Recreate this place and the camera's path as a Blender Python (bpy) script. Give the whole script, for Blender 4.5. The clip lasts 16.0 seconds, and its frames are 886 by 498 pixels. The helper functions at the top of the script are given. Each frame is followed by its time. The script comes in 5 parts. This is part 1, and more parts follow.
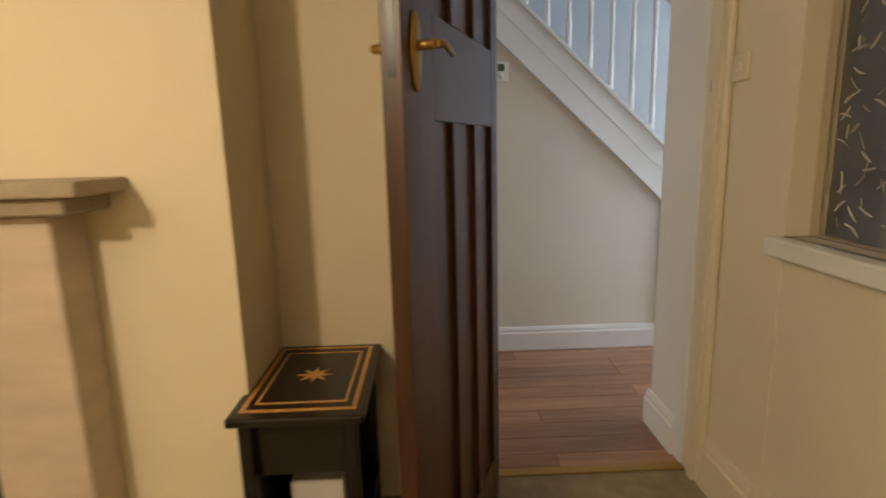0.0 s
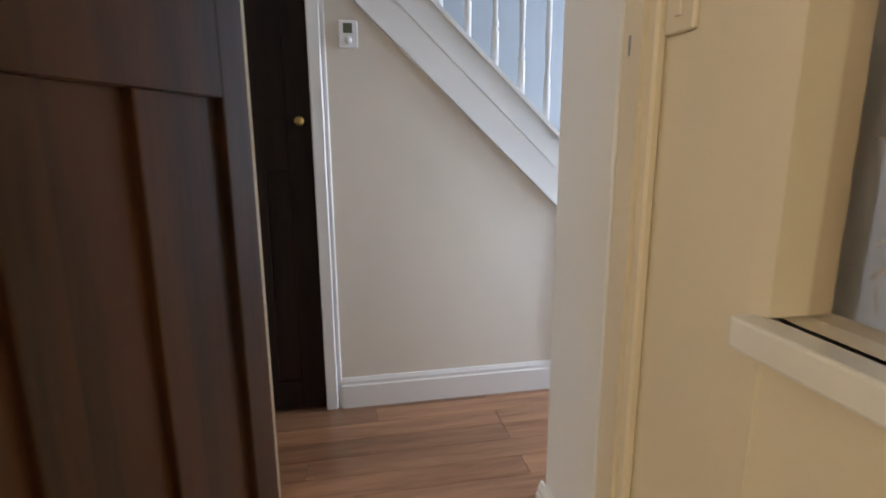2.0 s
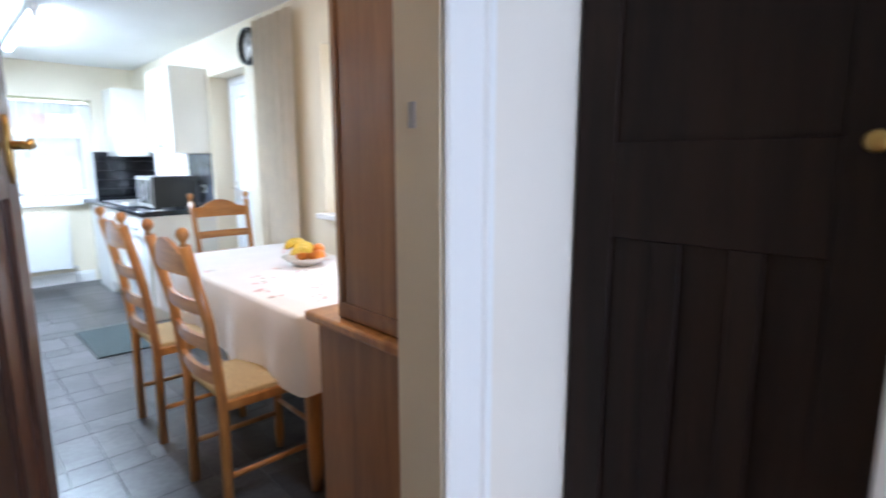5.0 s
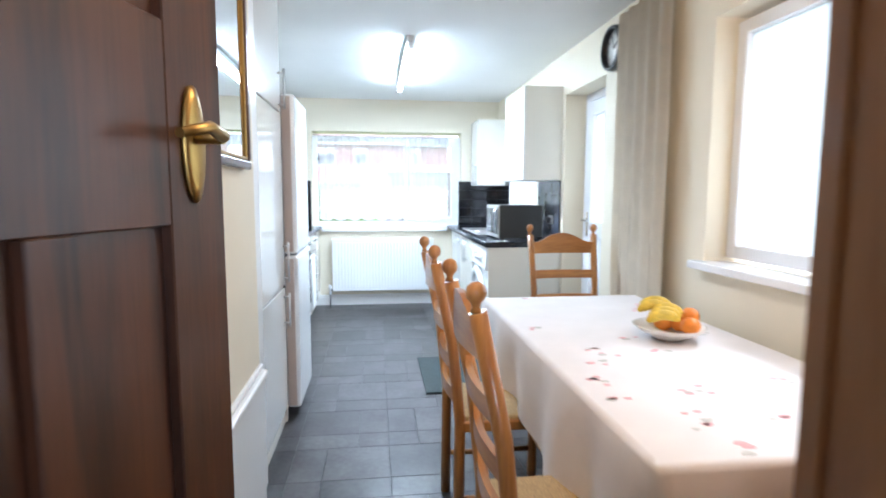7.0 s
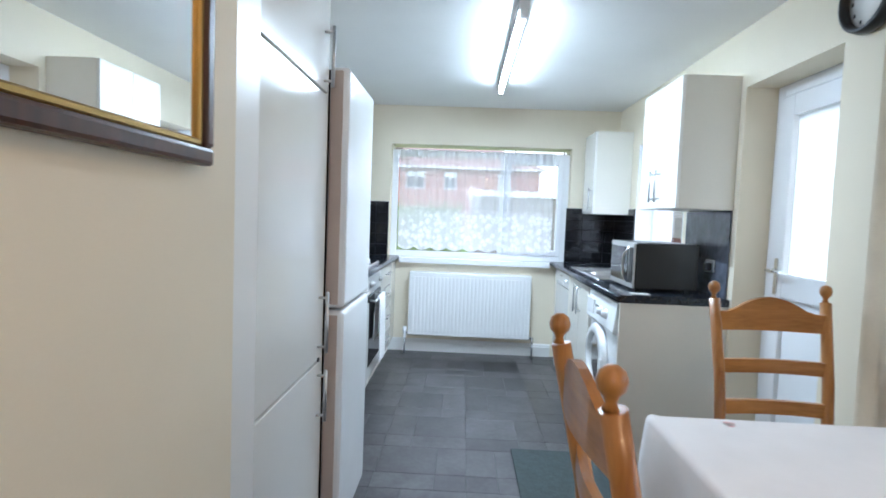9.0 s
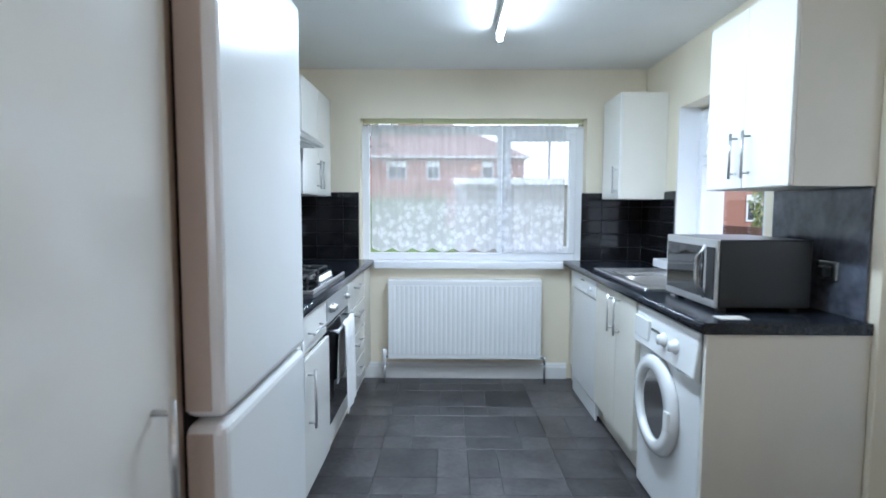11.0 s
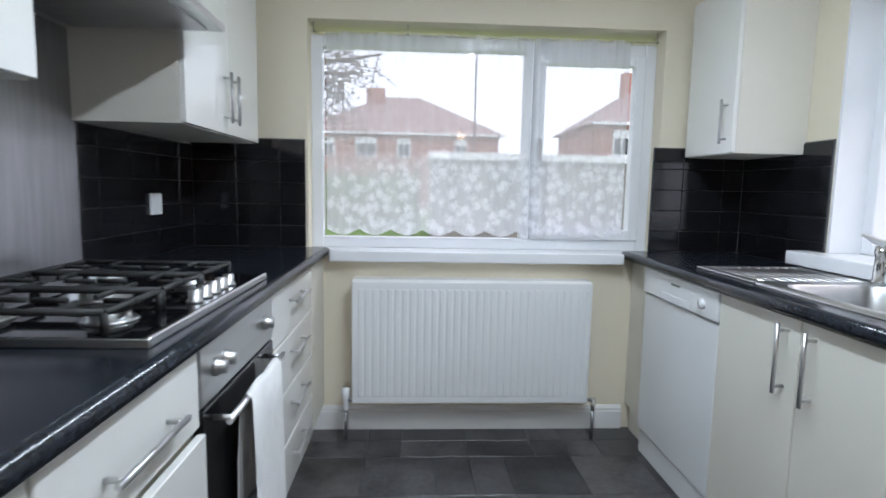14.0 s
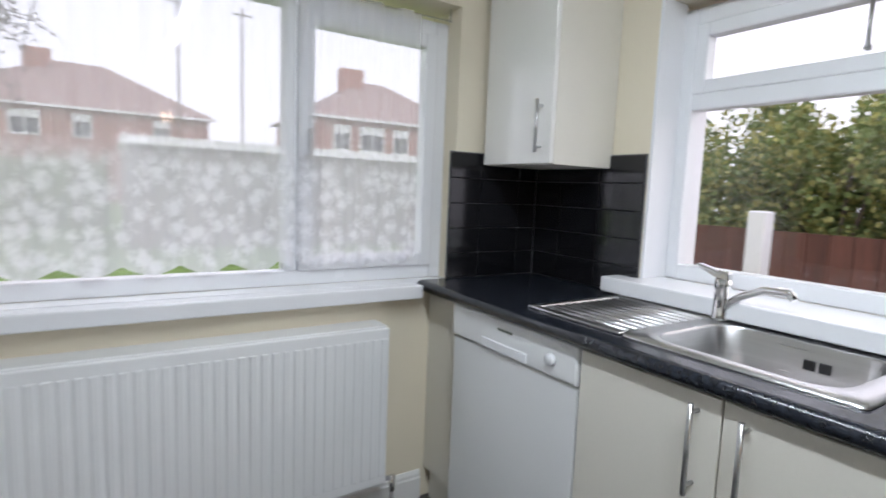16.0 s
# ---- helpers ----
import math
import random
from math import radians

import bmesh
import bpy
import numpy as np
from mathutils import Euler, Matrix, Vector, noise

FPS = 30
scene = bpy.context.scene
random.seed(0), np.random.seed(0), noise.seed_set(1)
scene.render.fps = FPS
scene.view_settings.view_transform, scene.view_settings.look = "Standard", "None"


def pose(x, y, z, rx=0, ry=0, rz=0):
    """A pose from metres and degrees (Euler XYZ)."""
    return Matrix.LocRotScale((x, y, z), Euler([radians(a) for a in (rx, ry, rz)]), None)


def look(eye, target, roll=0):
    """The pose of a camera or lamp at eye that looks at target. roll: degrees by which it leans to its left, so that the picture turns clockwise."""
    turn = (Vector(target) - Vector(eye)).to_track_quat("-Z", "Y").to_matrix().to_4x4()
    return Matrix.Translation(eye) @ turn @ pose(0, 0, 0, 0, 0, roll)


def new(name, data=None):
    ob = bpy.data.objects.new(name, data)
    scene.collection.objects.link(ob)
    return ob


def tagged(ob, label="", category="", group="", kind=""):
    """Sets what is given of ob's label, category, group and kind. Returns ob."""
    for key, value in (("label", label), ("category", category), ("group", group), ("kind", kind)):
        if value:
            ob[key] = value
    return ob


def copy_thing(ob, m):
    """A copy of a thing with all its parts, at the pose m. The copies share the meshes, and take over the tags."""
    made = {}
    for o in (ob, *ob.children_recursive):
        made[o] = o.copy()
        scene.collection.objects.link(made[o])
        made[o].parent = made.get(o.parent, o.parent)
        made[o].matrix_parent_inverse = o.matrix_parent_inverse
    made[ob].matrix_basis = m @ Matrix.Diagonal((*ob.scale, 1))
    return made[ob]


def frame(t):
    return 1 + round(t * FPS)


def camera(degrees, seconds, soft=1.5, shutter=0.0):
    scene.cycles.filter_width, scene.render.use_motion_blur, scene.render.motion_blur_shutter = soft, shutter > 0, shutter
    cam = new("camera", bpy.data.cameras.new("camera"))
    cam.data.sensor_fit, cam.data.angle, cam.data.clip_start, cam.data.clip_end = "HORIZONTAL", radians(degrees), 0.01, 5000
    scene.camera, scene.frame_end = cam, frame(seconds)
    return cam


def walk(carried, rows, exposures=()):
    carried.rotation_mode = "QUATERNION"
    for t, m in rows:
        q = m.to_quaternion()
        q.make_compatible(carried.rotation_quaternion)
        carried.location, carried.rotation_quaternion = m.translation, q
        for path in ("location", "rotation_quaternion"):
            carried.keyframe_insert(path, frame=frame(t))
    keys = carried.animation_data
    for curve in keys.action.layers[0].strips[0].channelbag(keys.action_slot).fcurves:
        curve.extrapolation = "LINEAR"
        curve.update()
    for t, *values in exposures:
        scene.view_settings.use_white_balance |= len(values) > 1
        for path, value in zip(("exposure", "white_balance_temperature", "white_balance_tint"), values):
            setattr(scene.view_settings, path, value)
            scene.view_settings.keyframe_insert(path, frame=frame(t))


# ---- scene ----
cam = camera(79.5, 16.0, soft=1.7, shutter=0.5)
PATH = [
    (0, (-0.682, 1.297, 1.275), (1.282, 1.25, 0.899), -1.5),
    (0.5, (-0.479, 1.191, 1.247), (1.476, 0.993, 0.872), -1.7),
    (1, (-0.302, 1.074, 1.234), (1.643, 0.816, 0.849), -1.9),
    (1.5, (-0.109, 0.968, 1.241), (1.824, 0.655, 0.835), -0.3),
    (2, (0.111, 0.926, 1.274), (2.032, 0.554, 0.858), -0.3),
    (2.5, (0.35, 0.849, 1.297), (2.294, 0.59, 0.906), -1.8),
    (3, (0.556, 0.759, 1.298), (2.524, 0.790, 0.940), -0.1),
    (3.2, (0.594, 0.675, 1.262), (2.560, 0.880, 0.958), 0.3),
    (3.5, (0.762, 0.700, 1.215), (2.721, 1.055, 0.990), 0.5),
    (4, (1.003, 0.750, 1.256), (2.861, 1.442, 0.993), 1.5),
    (4.5, (1.201, 0.838, 1.277), (2.883, 1.884, 0.993), 1.1),
    (5, (1.369, 0.934, 1.307), (2.734, 2.359, 0.980), -0.1),
    (5.2, (1.426, 0.987, 1.308), (2.652, 2.534, 0.984), -0.6),
    (7.5, (1.767, 1.983, 1.264), (1.861, 3.972, 1.076), 0.7),
    (8, (1.769, 2.262, 1.279), (1.766, 4.256, 1.119), 0.9),
    (8.5, (1.753, 2.547, 1.283), (1.71, 4.541, 1.133), 1.6),
    (9, (1.736, 2.808, 1.281), (1.664, 4.803, 1.162), 2.2),
    (11.5, (1.672, 4.103, 1.297), (1.665, 6.097, 1.139), -0.0),
    (12, (1.645, 4.378, 1.272), (1.642, 6.372, 1.117), 0.1),
    (12.5, (1.614, 4.647, 1.27), (1.603, 6.64, 1.096), -0.0),
    (13, (1.628, 4.881, 1.25), (1.586, 6.872, 1.063), -0.1),
    (13.5, (1.605, 5.081, 1.224), (1.592, 7.07, 1.016), 0.4),
    (14, (1.549, 5.273, 1.189), (1.652, 7.258, 0.967), 1.1),
    (14.5, (1.53, 5.472, 1.181), (1.795, 7.442, 0.964), 1.8),
    (15, (1.524, 5.686, 1.2), (2.01, 7.614, 0.99), 2.1),
    (15.5, (1.554, 5.859, 1.225), (2.291, 7.705, 1.004), 2.3),
    (16, (1.54, 6.055, 1.258), (2.611, 7.729, 1.036), 2.3),
]
EXPOSURES = [(0, -0.05, 6300, 10), (1.5, 0.15, 5950, 11), (2.5, 0.35, 5700, 13), (3.5, 0.45, 5650, 15), (4.5, 0.55, 5450, 14), (5, 0.7, 5300, 13), (7.5, 0.48, 5400, 12), (9, -0.02, 5400, 11), (11.5, -0.48, 5500, 12), (13, -0.65, 5700, 13), (14, -0.72, 5950, 15), (16, -0.85, 6300, 18)]
walk(cam, [(t, look(eye, target, roll)) for t, eye, target, roll in PATH], EXPOSURES)

# ---- world, sun, lamps ----
world = bpy.data.worlds.new("overcast_sky")
scene.world = world
world.use_nodes = True
wn, wl = world.node_tree.nodes, world.node_tree.links
sky = wn.new("ShaderNodeTexSky")
sky.sky_type, sky.sun_disc = "NISHITA", False
sky.sun_elevation, sky.sun_rotation, sky.dust_density = radians(38), radians(120), 6.0
veil = wn.new("ShaderNodeMixRGB")
veil.inputs[0].default_value = 0.8
veil.inputs[2].default_value = (9.5, 9.6, 10.2, 1)
wl.new(sky.outputs[0], veil.inputs[1])
wl.new(veil.outputs[0], wn["Background"].inputs[0])
wn["Background"].inputs[1].default_value = 0.32


def lamp(name, kind, power, colour, m, size=0.2, size_y=None):
    data = bpy.data.lights.new(name, kind)
    data.energy, data.color = power, colour
    if kind == "AREA":
        data.shape, data.size, data.size_y = "RECTANGLE", size, size_y or size
    elif kind == "SUN":
        data.angle = size
    else:
        data.shadow_soft_size = size
    ob = new(name, data)
    ob.matrix_world = m
    return ob


lamp("sun", "SUN", 1.3, (1, 0.96, 0.9), look((0, 0, 0), (-0.6, -0.35, -0.75)), radians(12))
WARM = (1.0, 0.70, 0.38)
TUBE = (0.86, 0.97, 1.0)
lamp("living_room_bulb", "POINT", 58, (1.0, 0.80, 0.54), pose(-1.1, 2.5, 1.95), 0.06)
lamp("dining_bulb", "POINT", 13, (1.0, 0.66, 0.36), pose(2.2, 2.6, 2.0), 0.07)
lamp("tube_light", "AREA", 44, TUBE, pose(1.98, 6.15, 2.222), 0.06, 1.5)
lamp("hall_daylight", "AREA", 56, (0.86, 0.92, 1.0), look((2.15, -2.42, 1.4), (2.15, 0, 1.2)), 0.7, 1.6)
lamp("landing_daylight", "AREA", 9, (0.85, 0.92, 1.0), look((3.0, -0.4, 3.8), (3.0, -0.4, 0)), 0.7, 1.6)


# ---- materials ----
def mat(name, colour, rough=0.5, metal=0.0, var=0.12, scale=6.0, bump=0.05, grain=120.0, coat=0.0, stretch=(1, 1, 1), spec=0.5, each=0.0):
    m = bpy.data.materials.new(name)
    m.use_nodes = True
    n, l = m.node_tree.nodes, m.node_tree.links
    b = n["Principled BSDF"]
    b.inputs["Metallic"].default_value = metal
    b.inputs["Coat Weight"].default_value = coat
    b.inputs["Specular IOR Level"].default_value = spec
    tc, mp = n.new("ShaderNodeTexCoord"), n.new("ShaderNodeMapping")
    mp.inputs["Scale"].default_value = stretch
    l.new(tc.outputs["Object"], mp.inputs["Vector"])
    big, fine = n.new("ShaderNodeTexNoise"), n.new("ShaderNodeTexNoise")
    big.inputs["Scale"].default_value, fine.inputs["Scale"].default_value = scale, grain
    big.inputs["Detail"].default_value = 5
    l.new(mp.outputs[0], big.inputs["Vector"])
    l.new(mp.outputs[0], fine.inputs["Vector"])
    mix = n.new("ShaderNodeMath")
    mix.operation = "MULTIPLY_ADD"
    mix.inputs[1].default_value = 0.35
    l.new(fine.outputs["Fac"], mix.inputs[0])
    l.new(big.outputs["Fac"], mix.inputs[2])
    ramp = n.new("ShaderNodeValToRGB")
    ramp.color_ramp.elements[0].position, ramp.color_ramp.elements[1].position = 0.42, 0.95
    lo = [max(0, c * (1 - var)) for c in colour]
    hi = [min(1, c * (1 + var)) for c in colour]
    ramp.color_ramp.elements[0].color, ramp.color_ramp.elements[1].color = (*lo, 1), (*hi, 1)
    l.new(mix.outputs[0], ramp.inputs[0])
    out = ramp.outputs[0]
    if each:
        info, hsv, ma = n.new("ShaderNodeObjectInfo"), n.new("ShaderNodeHueSaturation"), n.new("ShaderNodeMapRange")
        ma.inputs["To Min"].default_value, ma.inputs["To Max"].default_value = 1 - each, 1 + each
        l.new(info.outputs["Random"], ma.inputs["Value"])
        l.new(ma.outputs[0], hsv.inputs["Value"])
        l.new(out, hsv.inputs["Color"])
        off = n.new("ShaderNodeVectorMath")
        off.operation = "ADD"
        comb = n.new("ShaderNodeVectorMath")
        comb.operation = "SCALE"
        comb.inputs[0].default_value = (7.3, 3.1, 5.7)
        l.new(info.outputs["Random"], comb.inputs["Scale"])
        l.new(tc.outputs["Object"], off.inputs[0])
        l.new(comb.outputs[0], off.inputs[1])
        l.new(off.outputs[0], mp.inputs["Vector"])
        out = hsv.outputs[0]
    l.new(out, b.inputs["Base Color"])
    rr = n.new("ShaderNodeMapRange")
    rr.inputs["To Min"].default_value, rr.inputs["To Max"].default_value = max(0.02, rough * 0.8), min(1, rough * 1.2)
    l.new(big.outputs["Fac"], rr.inputs["Value"])
    l.new(rr.outputs[0], b.inputs["Roughness"])
    if bump:
        bp = n.new("ShaderNodeBump")
        bp.inputs["Strength"].default_value, bp.inputs["Distance"].default_value = bump, 0.01
        l.new(mix.outputs[0], bp.inputs["Height"])
        l.new(bp.outputs[0], b.inputs["Normal"])
    return m


def wood(name, dark, light, along="z", rough=0.4, coat=0.2, each=0.0, size=1.0):
    m = mat(name, light, rough, coat=coat, each=each)
    n = m.node_tree.nodes
    st = {"x": (0.7, 9, 9), "y": (9, 0.7, 9), "z": (9, 9, 0.7)}[along]
    n["Mapping"].inputs["Scale"].default_value = [s * size for s in st]
    n["Noise Texture"].inputs["Scale"].default_value = 1.6
    n["Noise Texture"].inputs["Distortion"].default_value = 0.8
    n["Noise Texture.001"].inputs["Scale"].default_value = 14
    e = n["Color Ramp"].color_ramp.elements
    e[0].color, e[1].color = (*dark, 1), (*light, 1)
    e[0].position, e[1].position = 0.45, 0.85
    return m


def glow(name, colour, strength):
    m = bpy.data.materials.new(name)
    m.use_nodes = True
    b = m.node_tree.nodes["Principled BSDF"]
    b.inputs["Base Color"].default_value = (0.9, 0.9, 0.9, 1)
    b.inputs["Emission Color"].default_value = (*colour, 1)
    b.inputs["Emission Strength"].default_value = strength
    return m


def glass(name, rough=0.0, colour=(1, 1, 1), bump=0.0, scale=30):
    m = bpy.data.materials.new(name)
    m.use_nodes = True
    n, l = m.node_tree.nodes, m.node_tree.links
    n.remove(n["Principled BSDF"])
    tr, gl, mx, fr = n.new("ShaderNodeBsdfTransparent"), n.new("ShaderNodeBsdfGlossy"), n.new("ShaderNodeMixShader"), n.new("ShaderNodeMath")
    if rough:
        n.remove(tr)
        tr = n.new("ShaderNodeBsdfRefraction")
        tr.inputs["Roughness"].default_value, tr.inputs["IOR"].default_value = rough, 1.02
    tr.inputs["Color"].default_value = (*colour, 1)
    gl.inputs["Roughness"].default_value = 0.03
    facing, lift = n.new("ShaderNodeLayerWeight"), n.new("ShaderNodeMath")
    fr.operation, fr.inputs[1].default_value = "POWER", 4.0
    lift.operation, lift.inputs[1].default_value, lift.inputs[2].default_value = "MULTIPLY_ADD", 0.55, 0.03
    l.new(facing.outputs["Facing"], fr.inputs[0])
    l.new(fr.outputs[0], lift.inputs[0])
    if bump:
        tc, no, bp = n.new("ShaderNodeTexCoord"), n.new("ShaderNodeTexVoronoi"), n.new("ShaderNodeBump")
        no.inputs["Scale"].default_value = scale
        l.new(tc.outputs["Object"], no.inputs["Vector"])
        bp.inputs["Strength"].default_value = bump
        l.new(no.outputs["Distance"], bp.inputs["Height"])
        l.new(bp.outputs[0], gl.inputs["Normal"])
        l.new(bp.outputs[0], tr.inputs["Normal"])
    l.new(lift.outputs[0], mx.inputs[0])
    l.new(tr.outputs[0], mx.inputs[1])
    l.new(gl.outputs[0], mx.inputs[2])
    l.new(mx.outputs[0], n["Material Output"].inputs["Surface"])
    return m


def frosted(name, colour):
    """Obscure glass: it scatters the daylight behind it."""
    m = glass(name)
    n, l = m.node_tree.nodes, m.node_tree.links
    tl, mx = n.new("ShaderNodeBsdfTranslucent"), n.new("ShaderNodeMixShader")
    tl.inputs["Color"].default_value = (*colour, 1)
    mx.inputs[0].default_value = 0.75
    l.new(n["Transparent BSDF"].outputs[0], mx.inputs[1])
    l.new(tl.outputs[0], mx.inputs[2])
    l.new(mx.outputs[0], n["Mix Shader"].inputs[1])
    return m


def lace(name):
    """A sheer net: threads with holes, denser flowers on the lower band."""
    m = bpy.data.materials.new(name)
    m.use_nodes = True
    n, l = m.node_tree.nodes, m.node_tree.links
    b = n["Principled BSDF"]
    b.inputs["Base Color"].default_value = (0.9, 0.9, 0.92, 1)
    b.inputs["Roughness"].default_value = 0.9
    b.inputs["Transmission Weight"].default_value = 0.0
    tl, mixt = n.new("ShaderNodeBsdfTranslucent"), n.new("ShaderNodeMixShader")
    tl.inputs["Color"].default_value = (0.95, 0.95, 0.97, 1)
    mixt.inputs[0].default_value = 0.6
    l.new(b.outputs[0], mixt.inputs[1])
    l.new(tl.outputs[0], mixt.inputs[2])
    tr, mx = n.new("ShaderNodeBsdfTransparent"), n.new("ShaderNodeMixShader")
    tc = n.new("ShaderNodeTexCoord")
    vor, noi = n.new("ShaderNodeTexVoronoi"), n.new("ShaderNodeTexNoise")
    vor.inputs["Scale"].default_value = 19
    noi.inputs["Scale"].default_value, noi.inputs["Detail"].default_value = 34, 5
    noi.inputs["Distortion"].default_value = 1.2
    l.new(tc.outputs["Object"], vor.inputs["Vector"])
    l.new(tc.outputs["Object"], noi.inputs["Vector"])
    flower = n.new("ShaderNodeMath")
    flower.operation = "ADD"
    l.new(vor.outputs["Distance"], flower.inputs[0])
    l.new(noi.outputs["Fac"], flower.inputs[1])
    fr = n.new("ShaderNodeMapRange")
    fr.inputs["From Min"].default_value, fr.inputs["From Max"].default_value = 1.12, 0.72
    fr.inputs["To Min"].default_value, fr.inputs["To Max"].default_value = 0.64, 0.93
    l.new(flower.outputs[0], fr.inputs["Value"])
    sep, band = n.new("ShaderNodeSeparateXYZ"), n.new("ShaderNodeMapRange")
    l.new(tc.outputs["Object"], sep.inputs[0])
    band.inputs["From Min"].default_value, band.inputs["From Max"].default_value = 0.41, 0.33
    l.new(sep.outputs["Z"], band.inputs["Value"])
    fac = n.new("ShaderNodeMix")
    fac.inputs["A"].default_value = LACE_SHEER
    l.new(band.outputs[0], fac.inputs["Factor"])
    l.new(fr.outputs[0], fac.inputs["B"])
    l.new(fac.outputs["Result"], mx.inputs[0])
    l.new(tr.outputs[0], mx.inputs[1])
    l.new(mixt.outputs[0], mx.inputs[2])
    l.new(mx.outputs[0], n["Material Output"].inputs["Surface"])
    return m


LACE_SHEER = 0.44
CREAM = mat("cream_emulsion", (0.80, 0.73, 0.58), 0.75, var=0.04, scale=2, bump=0.04, grain=260)
LIVING = mat("warm_cream_emulsion", (0.80, 0.70, 0.50), 0.7, var=0.05, scale=1.6, bump=0.04, grain=260)
CEIL = mat("white_ceiling_paint", (0.84, 0.84, 0.82), 0.8, var=0.03, scale=2, bump=0.08, grain=90)
GLOSS = mat("white_gloss_paint", (0.82, 0.82, 0.80), 0.3, var=0.02, scale=2, bump=0.0)
HALLWALL = mat("pale_cream_hall_paint", (0.80, 0.75, 0.66), 0.7, var=0.04, scale=2, bump=0.05, grain=200)
BLUE = mat("pale_blue_stair_paint", (0.42, 0.46, 0.50), 0.7, var=0.04, scale=2)
CREAMGLOSS = mat("cream_gloss_paint", (0.78, 0.71, 0.56), 0.32, var=0.03, scale=2, bump=0.0)
DARKWOOD = wood("dark_stained_wood", (0.020, 0.008, 0.004), (0.085, 0.030, 0.012), "z", 0.36, 0.08)
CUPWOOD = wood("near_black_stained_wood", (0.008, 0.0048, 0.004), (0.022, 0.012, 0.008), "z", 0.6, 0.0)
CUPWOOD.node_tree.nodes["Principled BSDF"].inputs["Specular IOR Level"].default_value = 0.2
PINE = wood("honey_pine", (0.27, 0.10, 0.02), (0.52, 0.24, 0.06), "z", 0.3, 0.4)
PINEH = wood("honey_pine_rail", (0.27, 0.10, 0.02), (0.52, 0.24, 0.06), "x", 0.3, 0.4)
DRESSER = wood("mid_brown_veneer", (0.22, 0.10, 0.04), (0.36, 0.18, 0.075), "z", 0.4, 0.2)
LAMINATE = wood("oak_laminate_plank", (0.17, 0.075, 0.035), (0.36, 0.19, 0.10), "y", 0.32, 0.2, each=0.22)
BRASS = mat("brass", (0.40, 0.26, 0.08), 0.38, 1.0, var=0.1)
STEEL = mat("brushed_steel", (0.60, 0.60, 0.60), 0.3, 1.0, var=0.08, scale=3, stretch=(1, 1, 30), bump=0.03)
CHROME = mat("chrome", (0.8, 0.8, 0.8), 0.08, 1.0, var=0.03)
DARKSTEEL = mat("splashback_steel", (0.42, 0.42, 0.44), 0.35, 1.0, var=0.15, scale=4, stretch=(1, 12, 1), bump=0.02)
WHITEDOOR = mat("gloss_white_laminate", (0.80, 0.79, 0.75), 0.12, var=0.02, scale=2, bump=0.0, coat=0.3)
PANELW = mat("matt_cream_panel", (0.74, 0.71, 0.63), 0.4, var=0.03, scale=3, bump=0.02)
# pinkish beige puts warm reflected light into the white fridge's side colour
FRIDGESIDE = mat("warm_reflection_fridge_side", (0.50, 0.41, 0.35), 0.35, var=0.05, scale=3, bump=0.0)
ENAMEL = mat("white_enamel", (0.82, 0.83, 0.83), 0.2, var=0.02, scale=3, bump=0.0)
PVC = mat("white_pvc", (0.85, 0.86, 0.88), 0.25, var=0.02, scale=4, bump=0.0)
WORKTOP = mat("black_speckled_worktop", (0.014, 0.017, 0.024), 0.2, var=0.8, scale=70, grain=300, bump=0.02)
TILE = mat("gloss_black_tile", (0.010, 0.010, 0.012), 0.10, var=0.2, scale=9, bump=0.02, each=0.25)
GROUT = mat("dark_grout", (0.13, 0.13, 0.135), 0.9)
SLATE = mat("slate_vinyl", (0.060, 0.056, 0.058), 0.32, var=0.7, scale=5, grain=40, bump=0.06, each=0.28)
JOINT = mat("vinyl_joint", (0.055, 0.053, 0.055), 0.6)
CARPET = mat("beige_carpet", (0.30, 0.24, 0.15), 1.0, var=0.25, scale=14, bump=0.5, grain=400)
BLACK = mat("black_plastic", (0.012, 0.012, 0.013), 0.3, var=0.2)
BLACKGLASS = mat("black_glass", (0.006, 0.006, 0.007), 0.05, var=0.1, bump=0.0)
IRON = mat("cast_iron", (0.02, 0.02, 0.02), 0.6, var=0.3, bump=0.15)
RUBBER = mat("dark_grey_mat", (0.045, 0.06, 0.06), 0.9, var=0.3, scale=30, bump=0.4)
CLOTH = mat("white_floral_cloth", (0.83, 0.80, 0.80), 0.7, var=0.04, scale=8, bump=0.08, grain=300)
ROSE = mat("printed_rose_pink", (0.85, 0.45, 0.48), 0.7, var=0.3, scale=60)
LEAFPRINT = mat("printed_leaf_grey", (0.58, 0.57, 0.54), 0.7, var=0.2, scale=60)
RUSH = mat("woven_rush", (0.50, 0.36, 0.17), 0.8, var=0.3, scale=40, bump=0.5, stretch=(1, 8, 1))
TOWEL = mat("white_towel", (0.82, 0.81, 0.80), 1.0, var=0.06, scale=20, bump=0.6, grain=350)
MARBLE = mat("beige_marble", (0.58, 0.48, 0.37), 0.35, var=0.16, scale=4, bump=0.02, stretch=(1, 1, 4))
MANTEL = mat("grey_brown_stone", (0.36, 0.29, 0.20), 0.45, var=0.2, scale=9, bump=0.05)
LACQUER = mat("black_lacquer", (0.012, 0.009, 0.008), 0.25, var=0.3)
INLAY = wood("orange_inlay_veneer", (0.42, 0.18, 0.03), (0.70, 0.36, 0.08), "x", 0.35, 0.3)
MIRROR = mat("mirror_silver", (0.93, 0.93, 0.93), 0.005, 1.0, var=0.0, bump=0.0)
BANANA = mat("banana_skin", (0.72, 0.50, 0.04), 0.5, var=0.25, scale=30)
